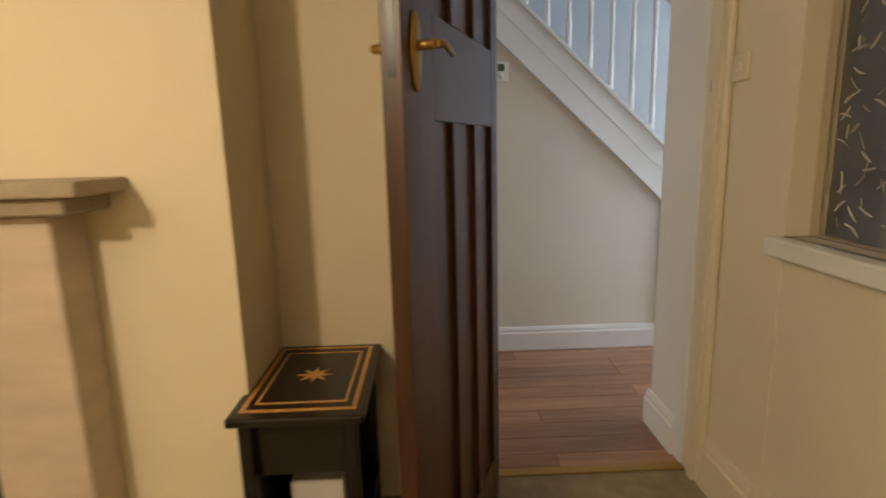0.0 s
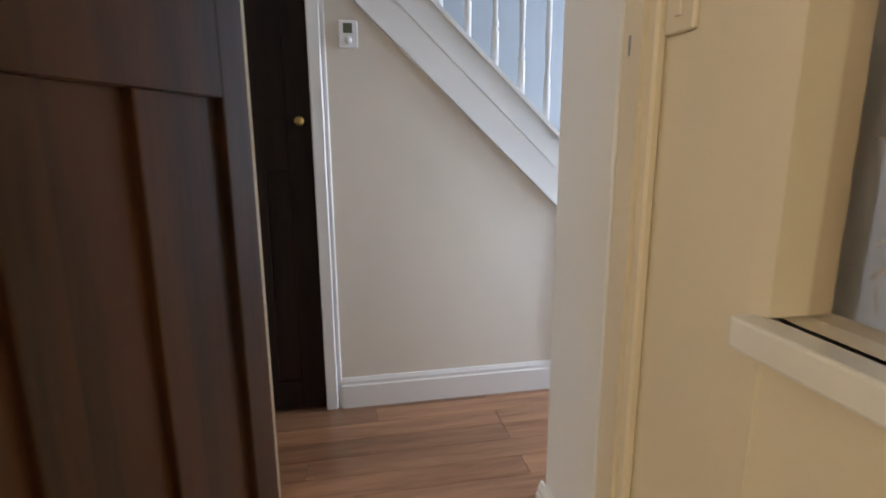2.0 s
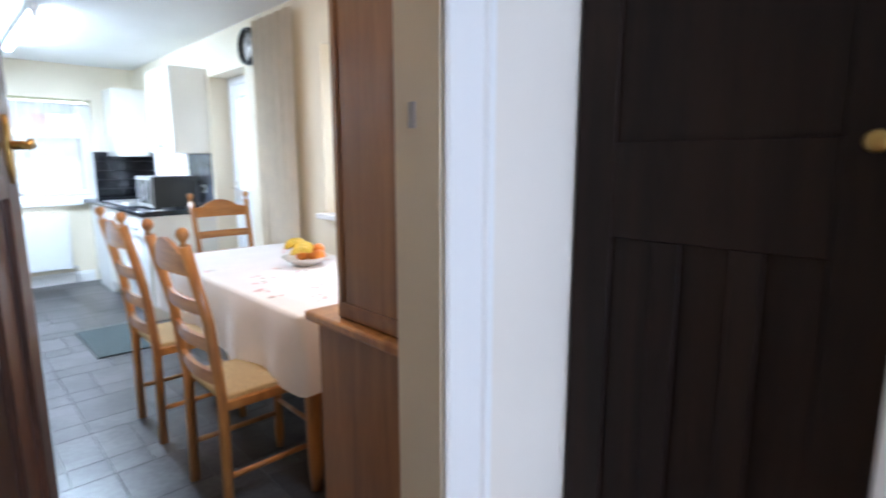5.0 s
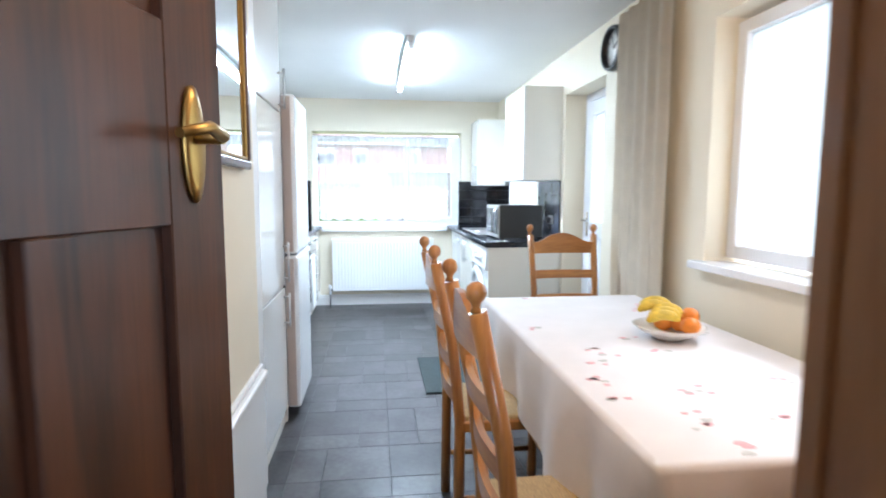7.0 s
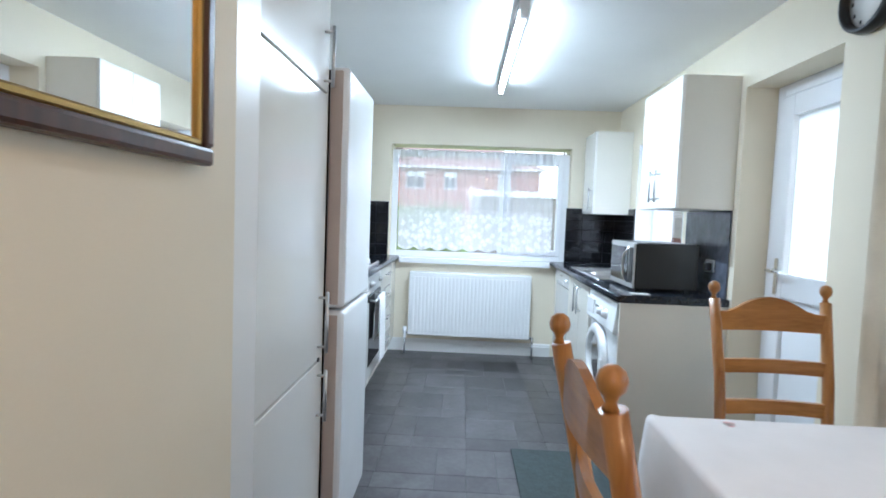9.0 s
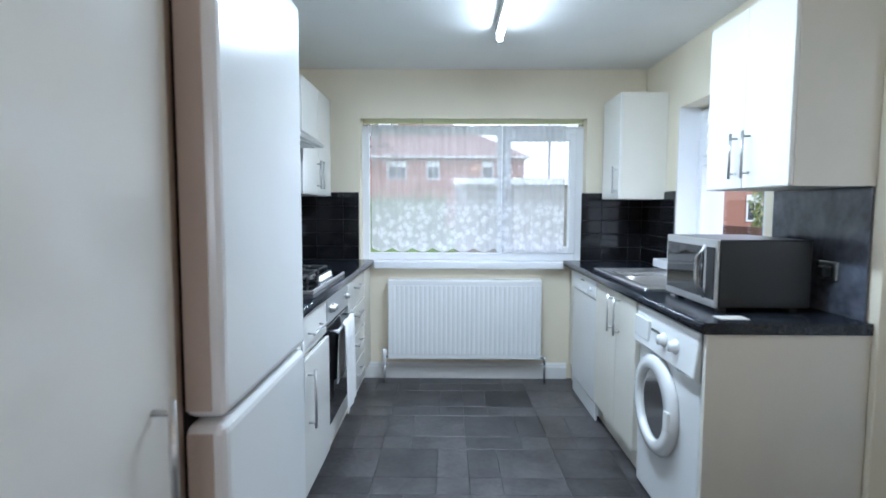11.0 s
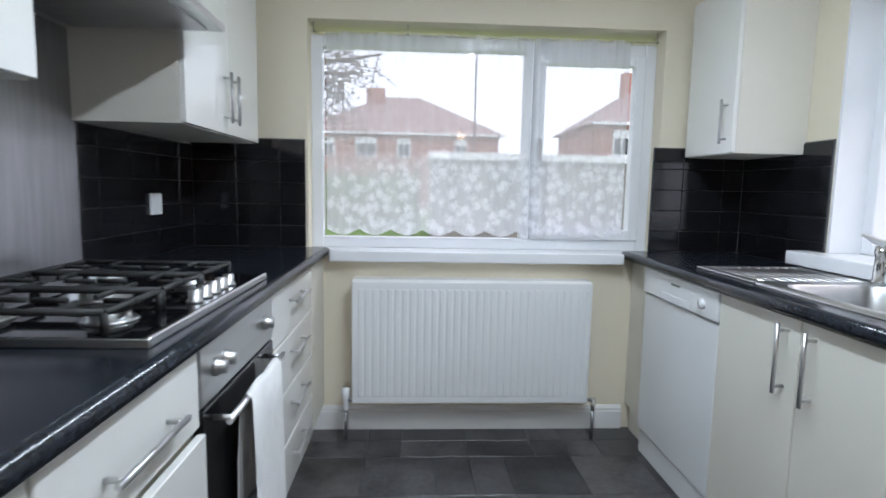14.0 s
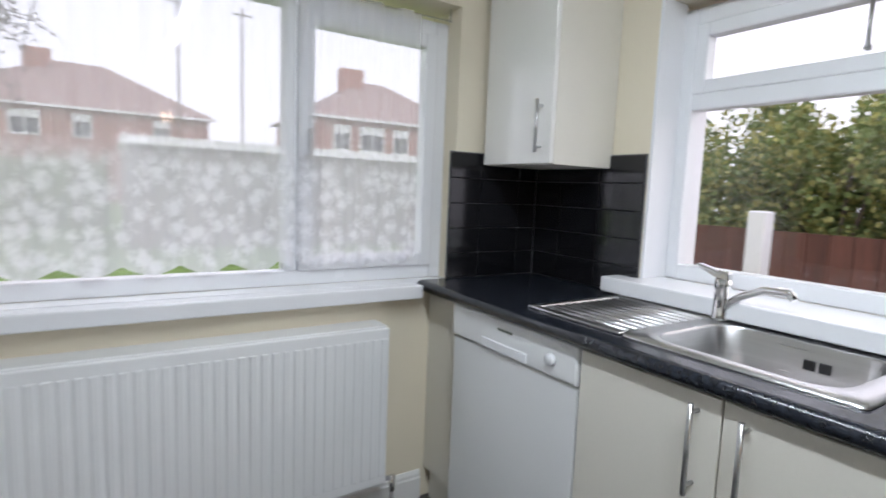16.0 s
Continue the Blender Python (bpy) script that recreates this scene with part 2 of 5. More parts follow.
ORANGE = mat("orange_peel", (0.80, 0.26, 0.02), 0.45, var=0.1, scale=40, bump=0.3)
CHINA = mat("white_china", (0.82, 0.80, 0.76), 0.15, var=0.03)
CURTAIN = mat("peach_cream_curtain", (0.85, 0.75, 0.60), 0.85, var=0.06, scale=10, bump=0.1)
DARKDRAPE = mat("dark_red_brown_drape", (0.06, 0.025, 0.018), 0.9, var=0.4, scale=12, bump=0.2)
BRICK = mat("red_brick_wall", (0.42, 0.20, 0.15), 0.9, var=0.25, scale=8, grain=40, bump=0.2)
ROOF = mat("red_grey_roof_tile", (0.32, 0.22, 0.20), 0.9, var=0.2, scale=6, bump=0.2)
GRASS = mat("lawn", (0.12, 0.20, 0.04), 1.0, var=0.35, scale=3, bump=0.5, grain=60)
PAVING = mat("grey_paving", (0.26, 0.24, 0.22), 0.9, var=0.2, scale=5, bump=0.2)
FENCE = wood("red_brown_fence_board", (0.08, 0.035, 0.025), (0.17, 0.07, 0.05), "z", 0.85, 0.0, each=0.15)
BARK = mat("grey_bark", (0.16, 0.12, 0.10), 0.95, var=0.3, scale=20, bump=0.4)
LEAF = mat("green_leaf", (0.19, 0.25, 0.08), 0.6, var=0.5, scale=4, bump=0.0)
LEAFY = mat("yellow_green_leaf", (0.42, 0.40, 0.13), 0.6, var=0.4, scale=4, bump=0.0)
CLEAR = glass("clear_pane")
FROST = frosted("obscure_pane", (0.80, 0.86, 0.84))
FLORAL = glass("embossed_pane", 0.12, (0.95, 0.92, 0.88), 0.6, 22)
LACE = lace("lace_net")
CHINA_GLASS = mat("raised_glass_relief", (0.50, 0.45, 0.40), 0.15, var=0.3, scale=40, bump=0.0)
LCD = mat("grey_green_display", (0.10, 0.12, 0.09), 0.2, var=0.05)
GREYPRINT = mat("grey_picture_tile", (0.10, 0.11, 0.14), 0.15, var=0.7, scale=7, grain=30, bump=0.02)


# ---- shape helpers ----
ORIGIN = {}


def box(x0, y0, z0, x1, y1, z1, bevel=0.0, seg=1):
    bm = bmesh.new()
    bmesh.ops.create_cube(bm, size=1)
    for v in bm.verts:
        v.co = Vector((x0 + (v.co.x + 0.5) * (x1 - x0), y0 + (v.co.y + 0.5) * (y1 - y0), z0 + (v.co.z + 0.5) * (z1 - z0)))
    if x1 < x0 or y1 < y0 or z1 < z0:
        bmesh.ops.recalc_face_normals(bm, faces=bm.faces)
    if bevel:
        bmesh.ops.bevel(bm, geom=bm.edges[:], offset=bevel, segments=seg, affect="EDGES", profile=0.5)
    return bm


def rod(points, r, sides=10, r2=None, caps=True):
    """A round bar through the points; r2: the radius at its end."""
    bm = bmesh.new()
    pts = [Vector(p) for p in points]
    rings = []
    for i, p in enumerate(pts):
        d = (pts[min(i + 1, len(pts) - 1)] - pts[max(i - 1, 0)]).normalized()
        a = d.cross(Vector((0.13, 0.31, 0.94)) if abs(d.z) < 0.9 else Vector((1, 0.02, 0))).normalized()
        b = d.cross(a)
        k = i / max(1, len(pts) - 1)
        rr = r if r2 is None else r + (r2 - r) * k
        rings.append([bm.verts.new(p + rr * (math.cos(2 * math.pi * j / sides) * a + math.sin(2 * math.pi * j / sides) * b)) for j in range(sides)])
    for u, w in zip(rings, rings[1:]):
        for j in range(sides):
            bm.faces.new((u[j], u[(j + 1) % sides], w[(j + 1) % sides], w[j]))
    if caps:
        bm.faces.new(rings[0][::-1]), bm.faces.new(rings[-1])
    bmesh.ops.recalc_face_normals(bm, faces=bm.faces)
    for f in bm.faces:
        f.smooth = len(f.verts) == 4
    return bm


def lathe(x, y, z, profile, sides=20, axis="z"):
    """A turned shape from (radius, height) pairs, along an axis."""
    bm = bmesh.new()
    rings = []
    for r, h in profile:
        ring = []
        for j in range(sides):
            a = 2 * math.pi * j / sides
            u, w = r * math.cos(a), r * math.sin(a)
            c = {"z": (u, w, h), "x": (h, u, w), "y": (w, h, u)}[axis]
            ring.append(bm.verts.new((x + c[0], y + c[1], z + c[2])))
        rings.append(ring)
    for u, w in zip(rings, rings[1:]):
        for j in range(sides):
            bm.faces.new((u[j], u[(j + 1) % sides], w[(j + 1) % sides], w[j])).smooth = True
    bm.faces.new(rings[0][::-1]), bm.faces.new(rings[-1])
    bmesh.ops.recalc_face_normals(bm, faces=bm.faces)
    return bm


def prism(outline, axis, a, b, bevel=0.0):
    """A flat outline of pairs pushed from a to b along an axis."""
    bm = bmesh.new()
    at = {"x": lambda p, t: (t, p[0], p[1]), "y": lambda p, t: (p[0], t, p[1]), "z": lambda p, t: (p[0], p[1], t)}[axis]
    lo, hi = [bm.verts.new(at(p, a)) for p in outline], [bm.verts.new(at(p, b)) for p in outline]
    bm.faces.new(lo[::-1]), bm.faces.new(hi)
    for i in range(len(lo)):
        j = (i + 1) % len(lo)
        bm.faces.new((lo[i], lo[j], hi[j], hi[i]))
    bmesh.ops.recalc_face_normals(bm, faces=bm.faces)
    if bevel:
        bmesh.ops.bevel(bm, geom=bm.edges[:], offset=bevel, segments=1, affect="EDGES")
    return bm


def joined(*bms):
    out = bmesh.new()
    for b in bms:
        me = bpy.data.meshes.new("tmp")
        b.to_mesh(me)
        b.free()
        out.from_mesh(me)
        bpy.data.meshes.remove(me)
    return out


def thing(name, at, label, category, group="", kind=""):
    ob = new(name)
    ob.empty_display_size = 0.1
    ob.location = at
    ORIGIN[ob] = Vector(at)
    return tagged(ob, label, category, group, kind)


def part(name, bm, material, parent=None, label=""):
    """Links a bmesh as one mesh, under a thing or a part when one is given."""
    o = ORIGIN.get(parent, Vector((0, 0, 0)))
    if parent is not None:
        bmesh.ops.translate(bm, verts=bm.verts, vec=-o)
    me = bpy.data.meshes.new(name)
    bm.to_mesh(me)
    bm.free()
    me.materials.append(material)
    ob = new(name, me)
    if parent is not None:
        ob.parent = parent
        ORIGIN[ob] = o
    return tagged(ob, label) if label else ob


def solid(name, bm, material, label, category, group="", kind=""):
    """A thing of one mesh, with its origin at its base."""
    xs, ys, zs = zip(*[v.co for v in bm.verts])
    c = Vector(((min(xs) + max(xs)) / 2, (min(ys) + max(ys)) / 2, min(zs)))
    bmesh.ops.translate(bm, verts=bm.verts, vec=-c)
    ob = part(name, bm, material)
    ob.location = c
    ORIGIN[ob] = c
    return tagged(ob, label, category, group, kind)


def structure(name, bm, material, label):
    return tagged(part(name, bm, material), label, name.split("_")[0], kind="structure")


# ---- the shell ----
H = 2.31          # ceilings
XL, XR, YF = 0.50, 3.15, 7.83   # kitchen: side walls and window wall
MW = 1.28         # mirror wall
HX = 2.51        # stair wall of the hall
KY0, KY1 = 1.67, 1.80           # wall with the kitchen doorway
structure("floor_living", box(-3.2, -1.2, -0.12, 1.2, 4.2, 0.0), CARPET, "beige cut pile carpet in the living room")
structure("floor_hall", box(1.2, -2.6, -0.14, 4.0, 1.7, -0.006), JOINT, "dark underlay below the hall laminate")
structure("floor_kitchen", box(0.3, 1.7, -0.14, 3.5, 8.0, -0.006), JOINT, "dark joints below the slate vinyl")
structure("ceiling_kitchen", box(0.3, 1.66, H, 3.5, 8.13, H + 0.12), CEIL, "white painted kitchen ceiling")
structure("ceiling_living", box(-3.3, -1.3, H, 1.21, 4.3, H + 0.12), CEIL, "white painted living room ceiling")
structure("ceiling_hall", box(1.21, -2.6, H, HX, 1.655, H + 0.12), CEIL, "white painted hall ceiling")
structure("ceiling_landing", box(HX, -2.6, 4.2, 4.1, 1.8, 4.3), CEIL, "white ceiling over the stairs")

# kitchen walls
WX0, WX1, WZ0, WZ1 = 1.04, 2.72, 0.865, 1.955
structure("wall_north", joined(box(0.3, YF, 0, WX0, YF + 0.28, H), box(WX1, YF, 0, 3.5, YF + 0.28, H),
          box(WX0, YF, 0, WX1, YF + 0.28, WZ0), box(WX0, YF, WZ1, WX1, YF + 0.28, H)), CREAM, "cream painted kitchen window wall")
structure("wall_west_kitchen", box(0.28, 3.9, 0, XL, YF, H), CREAM, "cream painted kitchen wall")
SY0, SY1, SZ0, SZ1 = 6.30, 7.262, 0.95, 1.93
DY0, DY1, DZ = 4.92, 5.62, 2.0
LY0, LY1, LZ0, LZ1 = 2.45, 3.85, 0.98, 2.0
structure("wall_east_kitchen", joined(box(XR, SY1, 0, XR + 0.3, YF, H), box(XR, DY1, 0, XR + 0.3, SY0, H), box(XR, LY1, 0, XR + 0.3, DY0, H),
          box(XR, KY1, 0, XR + 0.3, LY0, H), box(XR, SY0, 0, XR + 0.3, SY1, SZ0), box(XR, SY0, SZ1, XR + 0.3, SY1, H),
          box(XR, DY0, DZ, XR + 0.3, DY1, H), box(XR, LY0, 0, XR + 0.3, LY1, LZ0), box(XR, LY0, LZ1, XR + 0.3, LY1, H)), CREAM, "cream painted wall with windows and back door")
structure("wall_mirror", box(1.13, KY1, 0, MW, 3.855, H), CREAM, "cream painted dining wall behind the mirror")
structure("wall_kitchen_doorway", joined(box(1.21, KY0, 2.02, 2.09, KY1, H), box(2.09, KY0, 0, HX + 0.02, KY1, H), box(HX + 0.02, KY0 + 0.03, 0, XR + 0.3, KY1, H),
          box(1.13, KY0, 0, 1.262, KY1, H)), HALLWALL, "pale painted wall round the kitchen doorway")
structure("wall_hall_west", box(1.125, 1.11, 0, 1.215, KY0, H), HALLWALL, "pale hall wall between two doorways")

# living room walls
structure("wall_living_east", joined(box(1.105, 1.11, 0, 1.124, 1.83, H), box(1.105, 0.30, 2.02, 1.215, 1.11, H)), LIVING, "warm cream alcove wall beside the door")
structure("chimney_breast", box(0.74, 1.825, 0, 1.125, 3.6, H), LIVING, "warm cream chimney breast")
structure("wall_living_north", box(-3.2, 3.6, 0, 1.12, 3.75, H), LIVING, "warm cream living room wall")
structure("wall_living_west", box(-3.3, -1.3, 0, -3.2, 3.75, H), LIVING, "warm cream living room wall")
GX0, GX1, GZ0, GZ1 = -0.55, 0.775, 1.0, 1.95
structure("wall_living_south", joined(box(-3.2, 0.18, 0, GX0, 0.30, H), box(GX1, 0.18, 0, 1.105, 0.30, H), box(GX0, 0.18, 0, GX1, 0.29, GZ0), box(GX0, 0.18, GZ1, GX1, 0.30, H)), CREAMGLOSS, "cream painted wall with a borrowed light")
structure("wall_pier", joined(box(1.218, -0.4, 0, 1.555, 0.31, H), box(1.455, -2.6, 0, 1.555, -0.4, H)), GLOSS, "white painted hall pier beside the doorway")
structure("wall_hall_south", box(1.455, -2.6, 0, 4.1, -2.5, 4.2), HALLWALL, "pale hall end wall")

# hall: wall below the stairs, with the closet opening
SL = (1.827 - 0.924) / (0.839 + 0.111)   # slope of the stair


def under(y):
    return 0.924 - SL * (-0.111 - y)


structure("wall_stair", prism([(-0.111, 0), (1.03, 0), (1.03, min(H, under(1.03) + 0.02)), (-0.111, under(-0.111) + 0.02)], "x", HX, HX + 0.06), HALLWALL, "pale cream wall below the stairs")
structure("wall_closet_head", box(HX, 1.03, 2.0, HX + 0.06, KY0, H), HALLWALL, "wall over the closet door")
structure("wall_stairwell", box(3.5, -2.6, 0, 3.6, 1.8, 4.2), BLUE, "pale blue stairwell wall")
structure("wall_stairwell_north", box(HX + 0.06, 1.68, H, 3.6, 1.8, 4.2), BLUE, "pale blue stairwell end wall")
structure("wall_landing_west", box(HX - 0.06, -2.6, H + 0.12, HX, 1.8, 4.2), BLUE, "pale blue wall over the hall")


def skirting(name, a, b, face, h=0.15, d=0.018, material=GLOSS, label="white gloss skirting board"):
    """A moulded board along a wall from a to b; face: the way that it stands out."""
    (x0, y0), (x1, y1) = a, b
    fx, fy = face
    prof = [(0, 0), (d, 0), (d, h * 0.74), (d * 0.72, h * 0.78), (d * 0.72, h * 0.88), (d * 0.3, h), (0, h)]
    bm = bmesh.new()
    r0 = [bm.verts.new((x0 + fx * p, y0 + fy * p, z)) for p, z in prof]
    r1 = [bm.verts.new((x1 + fx * p, y1 + fy * p, z)) for p, z in prof]
    bm.faces.new(r0), bm.faces.new(r1[::-1])
    for i in range(len(prof)):
        j = (i + 1) % len(prof)
        bm.faces.new((r0[i], r0[j], r1[j], r1[i]))
    bmesh.ops.recalc_face_normals(bm, faces=bm.faces)
    return structure(name, bm, material, label)


skirting("skirting_stair_wall", (HX, -0.111), (HX, 0.955), (-1, 0))
skirting("skirting_pier", (1.30, 0.31), (1.58, 0.31), (0, 1), 0.16, 0.024)
skirting("skirting_pier_end", (1.555, 0.31), (1.555, -2.4), (1, 0), 0.16, 0.024)
skirting("skirting_kitchen_doorway", (2.22, KY0), (HX, KY0), (0, -1), 0.16)
skirting("skirting_window_wall", (1.03, YF), (2.6, YF), (0, -1), 0.12, 0.016)
skirting("skirting_living_south", (0.80, 0.30), (1.085, 0.30), (0, 1), 0.2, 0.02, CREAMGLOSS, "cream gloss skirting board")
skirting("skirting_dining_wall", (XR, KY1), (XR, DY0), (-1, 0), 0.15)
# low boxed ledge along the mirror wall
structure("trim_dado_ledge", joined(box(MW, KY1, 0, MW + 0.012, 3.85, 0.545), box(MW, KY1, 0.545, MW + 0.035, 3.85, 0.575, 0.008, 2), box(MW, KY1, 0.575, MW + 0.016, 3.85, 0.60, 0.006)), GLOSS, "white painted boarded dado with a moulded top")

# door linings and architraves
structure("trim_living_door", joined(box(1.10, 0.298, 0, 1.217, 0.318, 2.02), box(1.125, 0.318, 0, 1.165, 0.330, 2.01), box(1.10, 1.085, 0, 1.217, 1.112, 2.02), box(1.10, 0.318, 1.995, 1.217, 1.085, 2.02),
          box(1.083, 0.301, 0, 1.10, 0.325, 2.08, 0.006), box(1.088, 1.09, 0, 1.1045, 1.16, 2.08, 0.006)), CREAMGLOSS, "cream painted lining of the living room doorway")
structure("trim_living_door_hall_side", joined(box(1.218, 0.311, 0, 1.30, 0.325, 2.09, 0.005), box(1.2175, 1.09, 0, 1.235, 1.17, 2.09, 0.006)), GLOSS, "white gloss architrave on the hall side")
structure("trim_kitchen_door", joined(box(1.262, KY0 - 0.002, 0, 1.285, KY1 + 0.002, 2.02), box(2.065, KY0 - 0.002, 0, 2.09, KY1 + 0.002, 2.02), box(1.262, KY0, 1.99, 2.09, KY1, 2.02)), CREAMGLOSS, "cream painted kitchen door lining")
structure("trim_kitchen_architrave", joined(box(2.068, KY0 - 0.02, 0, 2.17, KY0 - 0.0025, 2.10, 0.006), box(2.165, KY0 - 0.028, 0, 2.20, KY0, 2.10, 0.008), box(1.215, KY0 - 0.02, 0, 1.265, KY0, 2.10, 0.006), box(1.215, KY0 - 0.02, 2.02, 2.20, KY0 - 0.001, 2.10, 0.006)), GLOSS, "white gloss moulded architrave")
structure("trim_closet_architrave", joined(box(HX - 0.022, 0.975, 0, HX, 1.03, 2.06, 0.006), box(HX - 0.012, 0.955, 0, HX, 0.976, 2.06, 0.005), box(HX - 0.022, 0.975, 2.0, HX, KY0, 2.06, 0.006)), GLOSS, "white gloss closet door architrave")
structure("trim_threshold", box(1.19, 0.32, 0.0, 1.235, 1.085, 0.008, 0.003), BRASS, "thin brass threshold strip")
# added black board: its colour stands for the shade inside the closet
structure("backdrop_closet", box(HX + 0.10, 0.98, 0, HX + 0.14, 1.69, 2.1), BLACK, "black board added for the shade inside the closet")


# ---- the hall ----
def panel_door(name, w, h, t, material, label, rows, st=0.10, sr=0.10):
    """A framed leaf in the plane y = 0 from x = 0 to w; rows: (z0, z1, panels across)."""
    d = thing(name, (0, 0, 0), label, "door", kind="structure")
    bms = [box(0, -t / 2, 0, st, t / 2, h, 0.002), box(w - sr, -t / 2, 0, w, t / 2, h, 0.002)]
    edges = [0.0] + [z for r in rows for z in r[:2]] + [h]
    for z0, z1 in zip(edges[::2], edges[1::2]):
        bms.append(box(st, -t / 2, z0, w - sr, t / 2, z1, 0.002))
    part("frame", joined(*bms), material, d)
    for z0, z1, n in rows:
        gap = 0.06
        pw = (w - st - sr - gap * (n - 1)) / n
        for i in range(n):
            x0 = st + i * (pw + gap)
            if i:
                part("muntin", box(x0 - gap, -t / 2, z0, x0, t / 2, z1, 0.002), material, d)
            part("panel", box(x0, -t * 0.18, z0, x0 + pw, t * 0.18, z1), material, d)
    return d


def lever(parent, x, z, side, t, turn):
    """A brass lever on an oval plate; side: the face, turn: which way the lever points."""
    y = side * t / 2
    plate = lathe(0, 0, 0, [(0.001, 0), (0.024, 0.0), (0.024, 0.005), (0.018, 0.009), (0.001, 0.009)], 20, "y")
    for v in plate.verts:
        v.co = Vector((x + v.co.x, y + side * v.co.y, z + v.co.z * 3.2))
    bmesh.ops.recalc_face_normals(plate, faces=plate.faces)
    p = part("handle_plate", plate, BRASS, parent, "oval brass handle plate")
    part("lever", joined(rod([(x, y, z + 0.01), (x, y + side * 0.045, z + 0.01)], 0.010, 10), rod([(x, y + side * 0.045, z + 0.01), (x + turn * 0.04, y + side * 0.05, z + 0.018), (x + turn * 0.10, y + side * 0.048, z + 0.004)], 0.009, 10, 0.006)), BRASS, p, "brass lever handle")


door = panel_door("door_living", 0.765, 1.98, 0.044, DARKWOOD, "open dark-stained panelled door with brass lever", [(0.18, 1.325, 3), (1.55, 1.86, 3)], 0.075, 0.175)
lever(door, 0.70, 1.455, -1, 0.044, -1)
lever(door, 0.70, 1.455, 1, 0.044, -1)
part("lock_case", box(0.7645, -0.009, 1.40, 0.7665, 0.009, 1.54), LACQUER, door, "dark lock face plate")
door.matrix_basis = pose(1.092, 1.09, 0.008, 0, 0, 159.3)

door = panel_door("door_kitchen", 0.765, 1.98, 0.044, DARKWOOD, "open dark-stained panelled kitchen door", [(0.18, 1.22, 3), (1.47, 1.86, 3)], 0.075, 0.125)
lever(door, 0.69, 1.325, -1, 0.044, -1)
lever(door, 0.69, 1.325, 1, 0.044, -1)
door.matrix_basis = pose(1.315, 1.81, 0.008, 0, 0, 76)

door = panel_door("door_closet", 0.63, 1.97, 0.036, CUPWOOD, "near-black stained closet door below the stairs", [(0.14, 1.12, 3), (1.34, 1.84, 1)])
part("knob", lathe(0.045, 0.018, 1.33, [(0.001, 0), (0.013, 0), (0.010, 0.012), (0.009, 0.022), (0.019, 0.03), (0.021, 0.04), (0.015, 0.05), (0.001, 0.052)], 18, "y"), BRASS, door, "small round brass knob")
door.matrix_basis = pose(HX + 0.03, 1.034, 0.008, 0, 0, 90)

th = thing("thermostat", (HX, 0.862, 1.635), "white wall thermostat with a small grey display", "thermostat")
part("body", box(HX - 0.026, 0.822, 1.635, HX, 0.903, 1.743, 0.006, 2), PVC, th)
part("display", box(HX - 0.029, 0.845, 1.692, HX - 0.025, 0.882, 1.730), LCD, th, "grey green display")
part("dial", lathe(HX - 0.026, 0.862, 1.664, [(0.016, 0), (0.015, -0.005), (0.001, -0.006)], 16, "x"), PVC, th)

# stair string, treads, balusters, newel
st = thing("staircase", (HX, -0.4, 0), "white painted timber staircase rising along the hall", "staircase")
w_str = 0.305
y0, y1 = -0.36, 1.62
part("string", prism([(y0, under(y0)), (y1, under(y1)), (y1, under(y1) + w_str), (y0, under(y0) + w_str)], "x", HX - 0.03, HX + 0.02), GLOSS, st, "white gloss boarded stair string")
for lo, hi, xa, xb in ((0.165, 0.172, 0.033, -0.028), (w_str, w_str + 0.025, 0.045, 0.03), (-0.004, 0.016, 0.038, 0.018)):
    part("moulding", prism([(y0, under(y0) + lo), (y1, under(y1) + lo), (y1, under(y1) + hi), (y0, under(y0) + hi)], "x", HX - xa, HX + xb), GLOSS, st)
part("upright", box(HX - 0.02, -0.165, 0, HX + 0.02, -0.108, under(-0.13), 0.004), GLOSS, st, "white gloss upright trim")
for i in range(9):
    ya = -0.9 + i * 0.236
    part("tread", box(HX + 0.16, ya, 0.19 * i, 3.498, ya + 0.26, 0.19 * i + 0.19), CARPET, st)
for i in range(19):
    yb = -0.274 + i * 0.1245
    zb = under(yb) + w_str + 0.02
    prof = [(0.0165, 0), (0.0165, 0.17), (0.012, 0.18), (0.0165, 0.20), (0.0105, 0.23), (0.0145, 0.42), (0.010, 0.60), (0.0165, 0.63), (0.012, 0.65), (0.0165, 0.66), (0.0165, 0.84)]
    part("baluster", lathe(HX - 0.005, yb, zb - 0.02, prof, 10), GLOSS, st)
part("handrail", prism([(y0, under(y0) + 1.12), (y1, under(y1) + 1.12), (y1, under(y1) + 1.18), (y0, under(y0) + 1.18)], "x", HX - 0.035, HX + 0.025), GLOSS, st)
part("newel", box(HX - 0.045, -0.46, 0, HX + 0.045, -0.37, 1.75, 0.006), GLOSS, st)

# small fittings
sw = thing("light_switch", (1.03, 0.30, 1.46), "cream plastic light switch on the wall", "switch")
part("plate", box(0.995, 0.30, 1.455, 1.08, 0.311, 1.54, 0.003), CREAMGLOSS, sw)
part("rocker", box(1.028, 0.310, 1.483, 1.048, 0.315, 1.513, 0.002), CREAMGLOSS, sw)
solid("strike_plate", box(2.061, 1.735, 1.37, 2.0645, 1.755, 1.42), DARKSTEEL, "dark strike plate on the kitchen door lining", "plate")
solid("strike_plate", box(1.168, 0.3185, 1.435, 1.188, 0.322, 1.475), DARKSTEEL, "small dark strike plate on the cream lining", "plate")

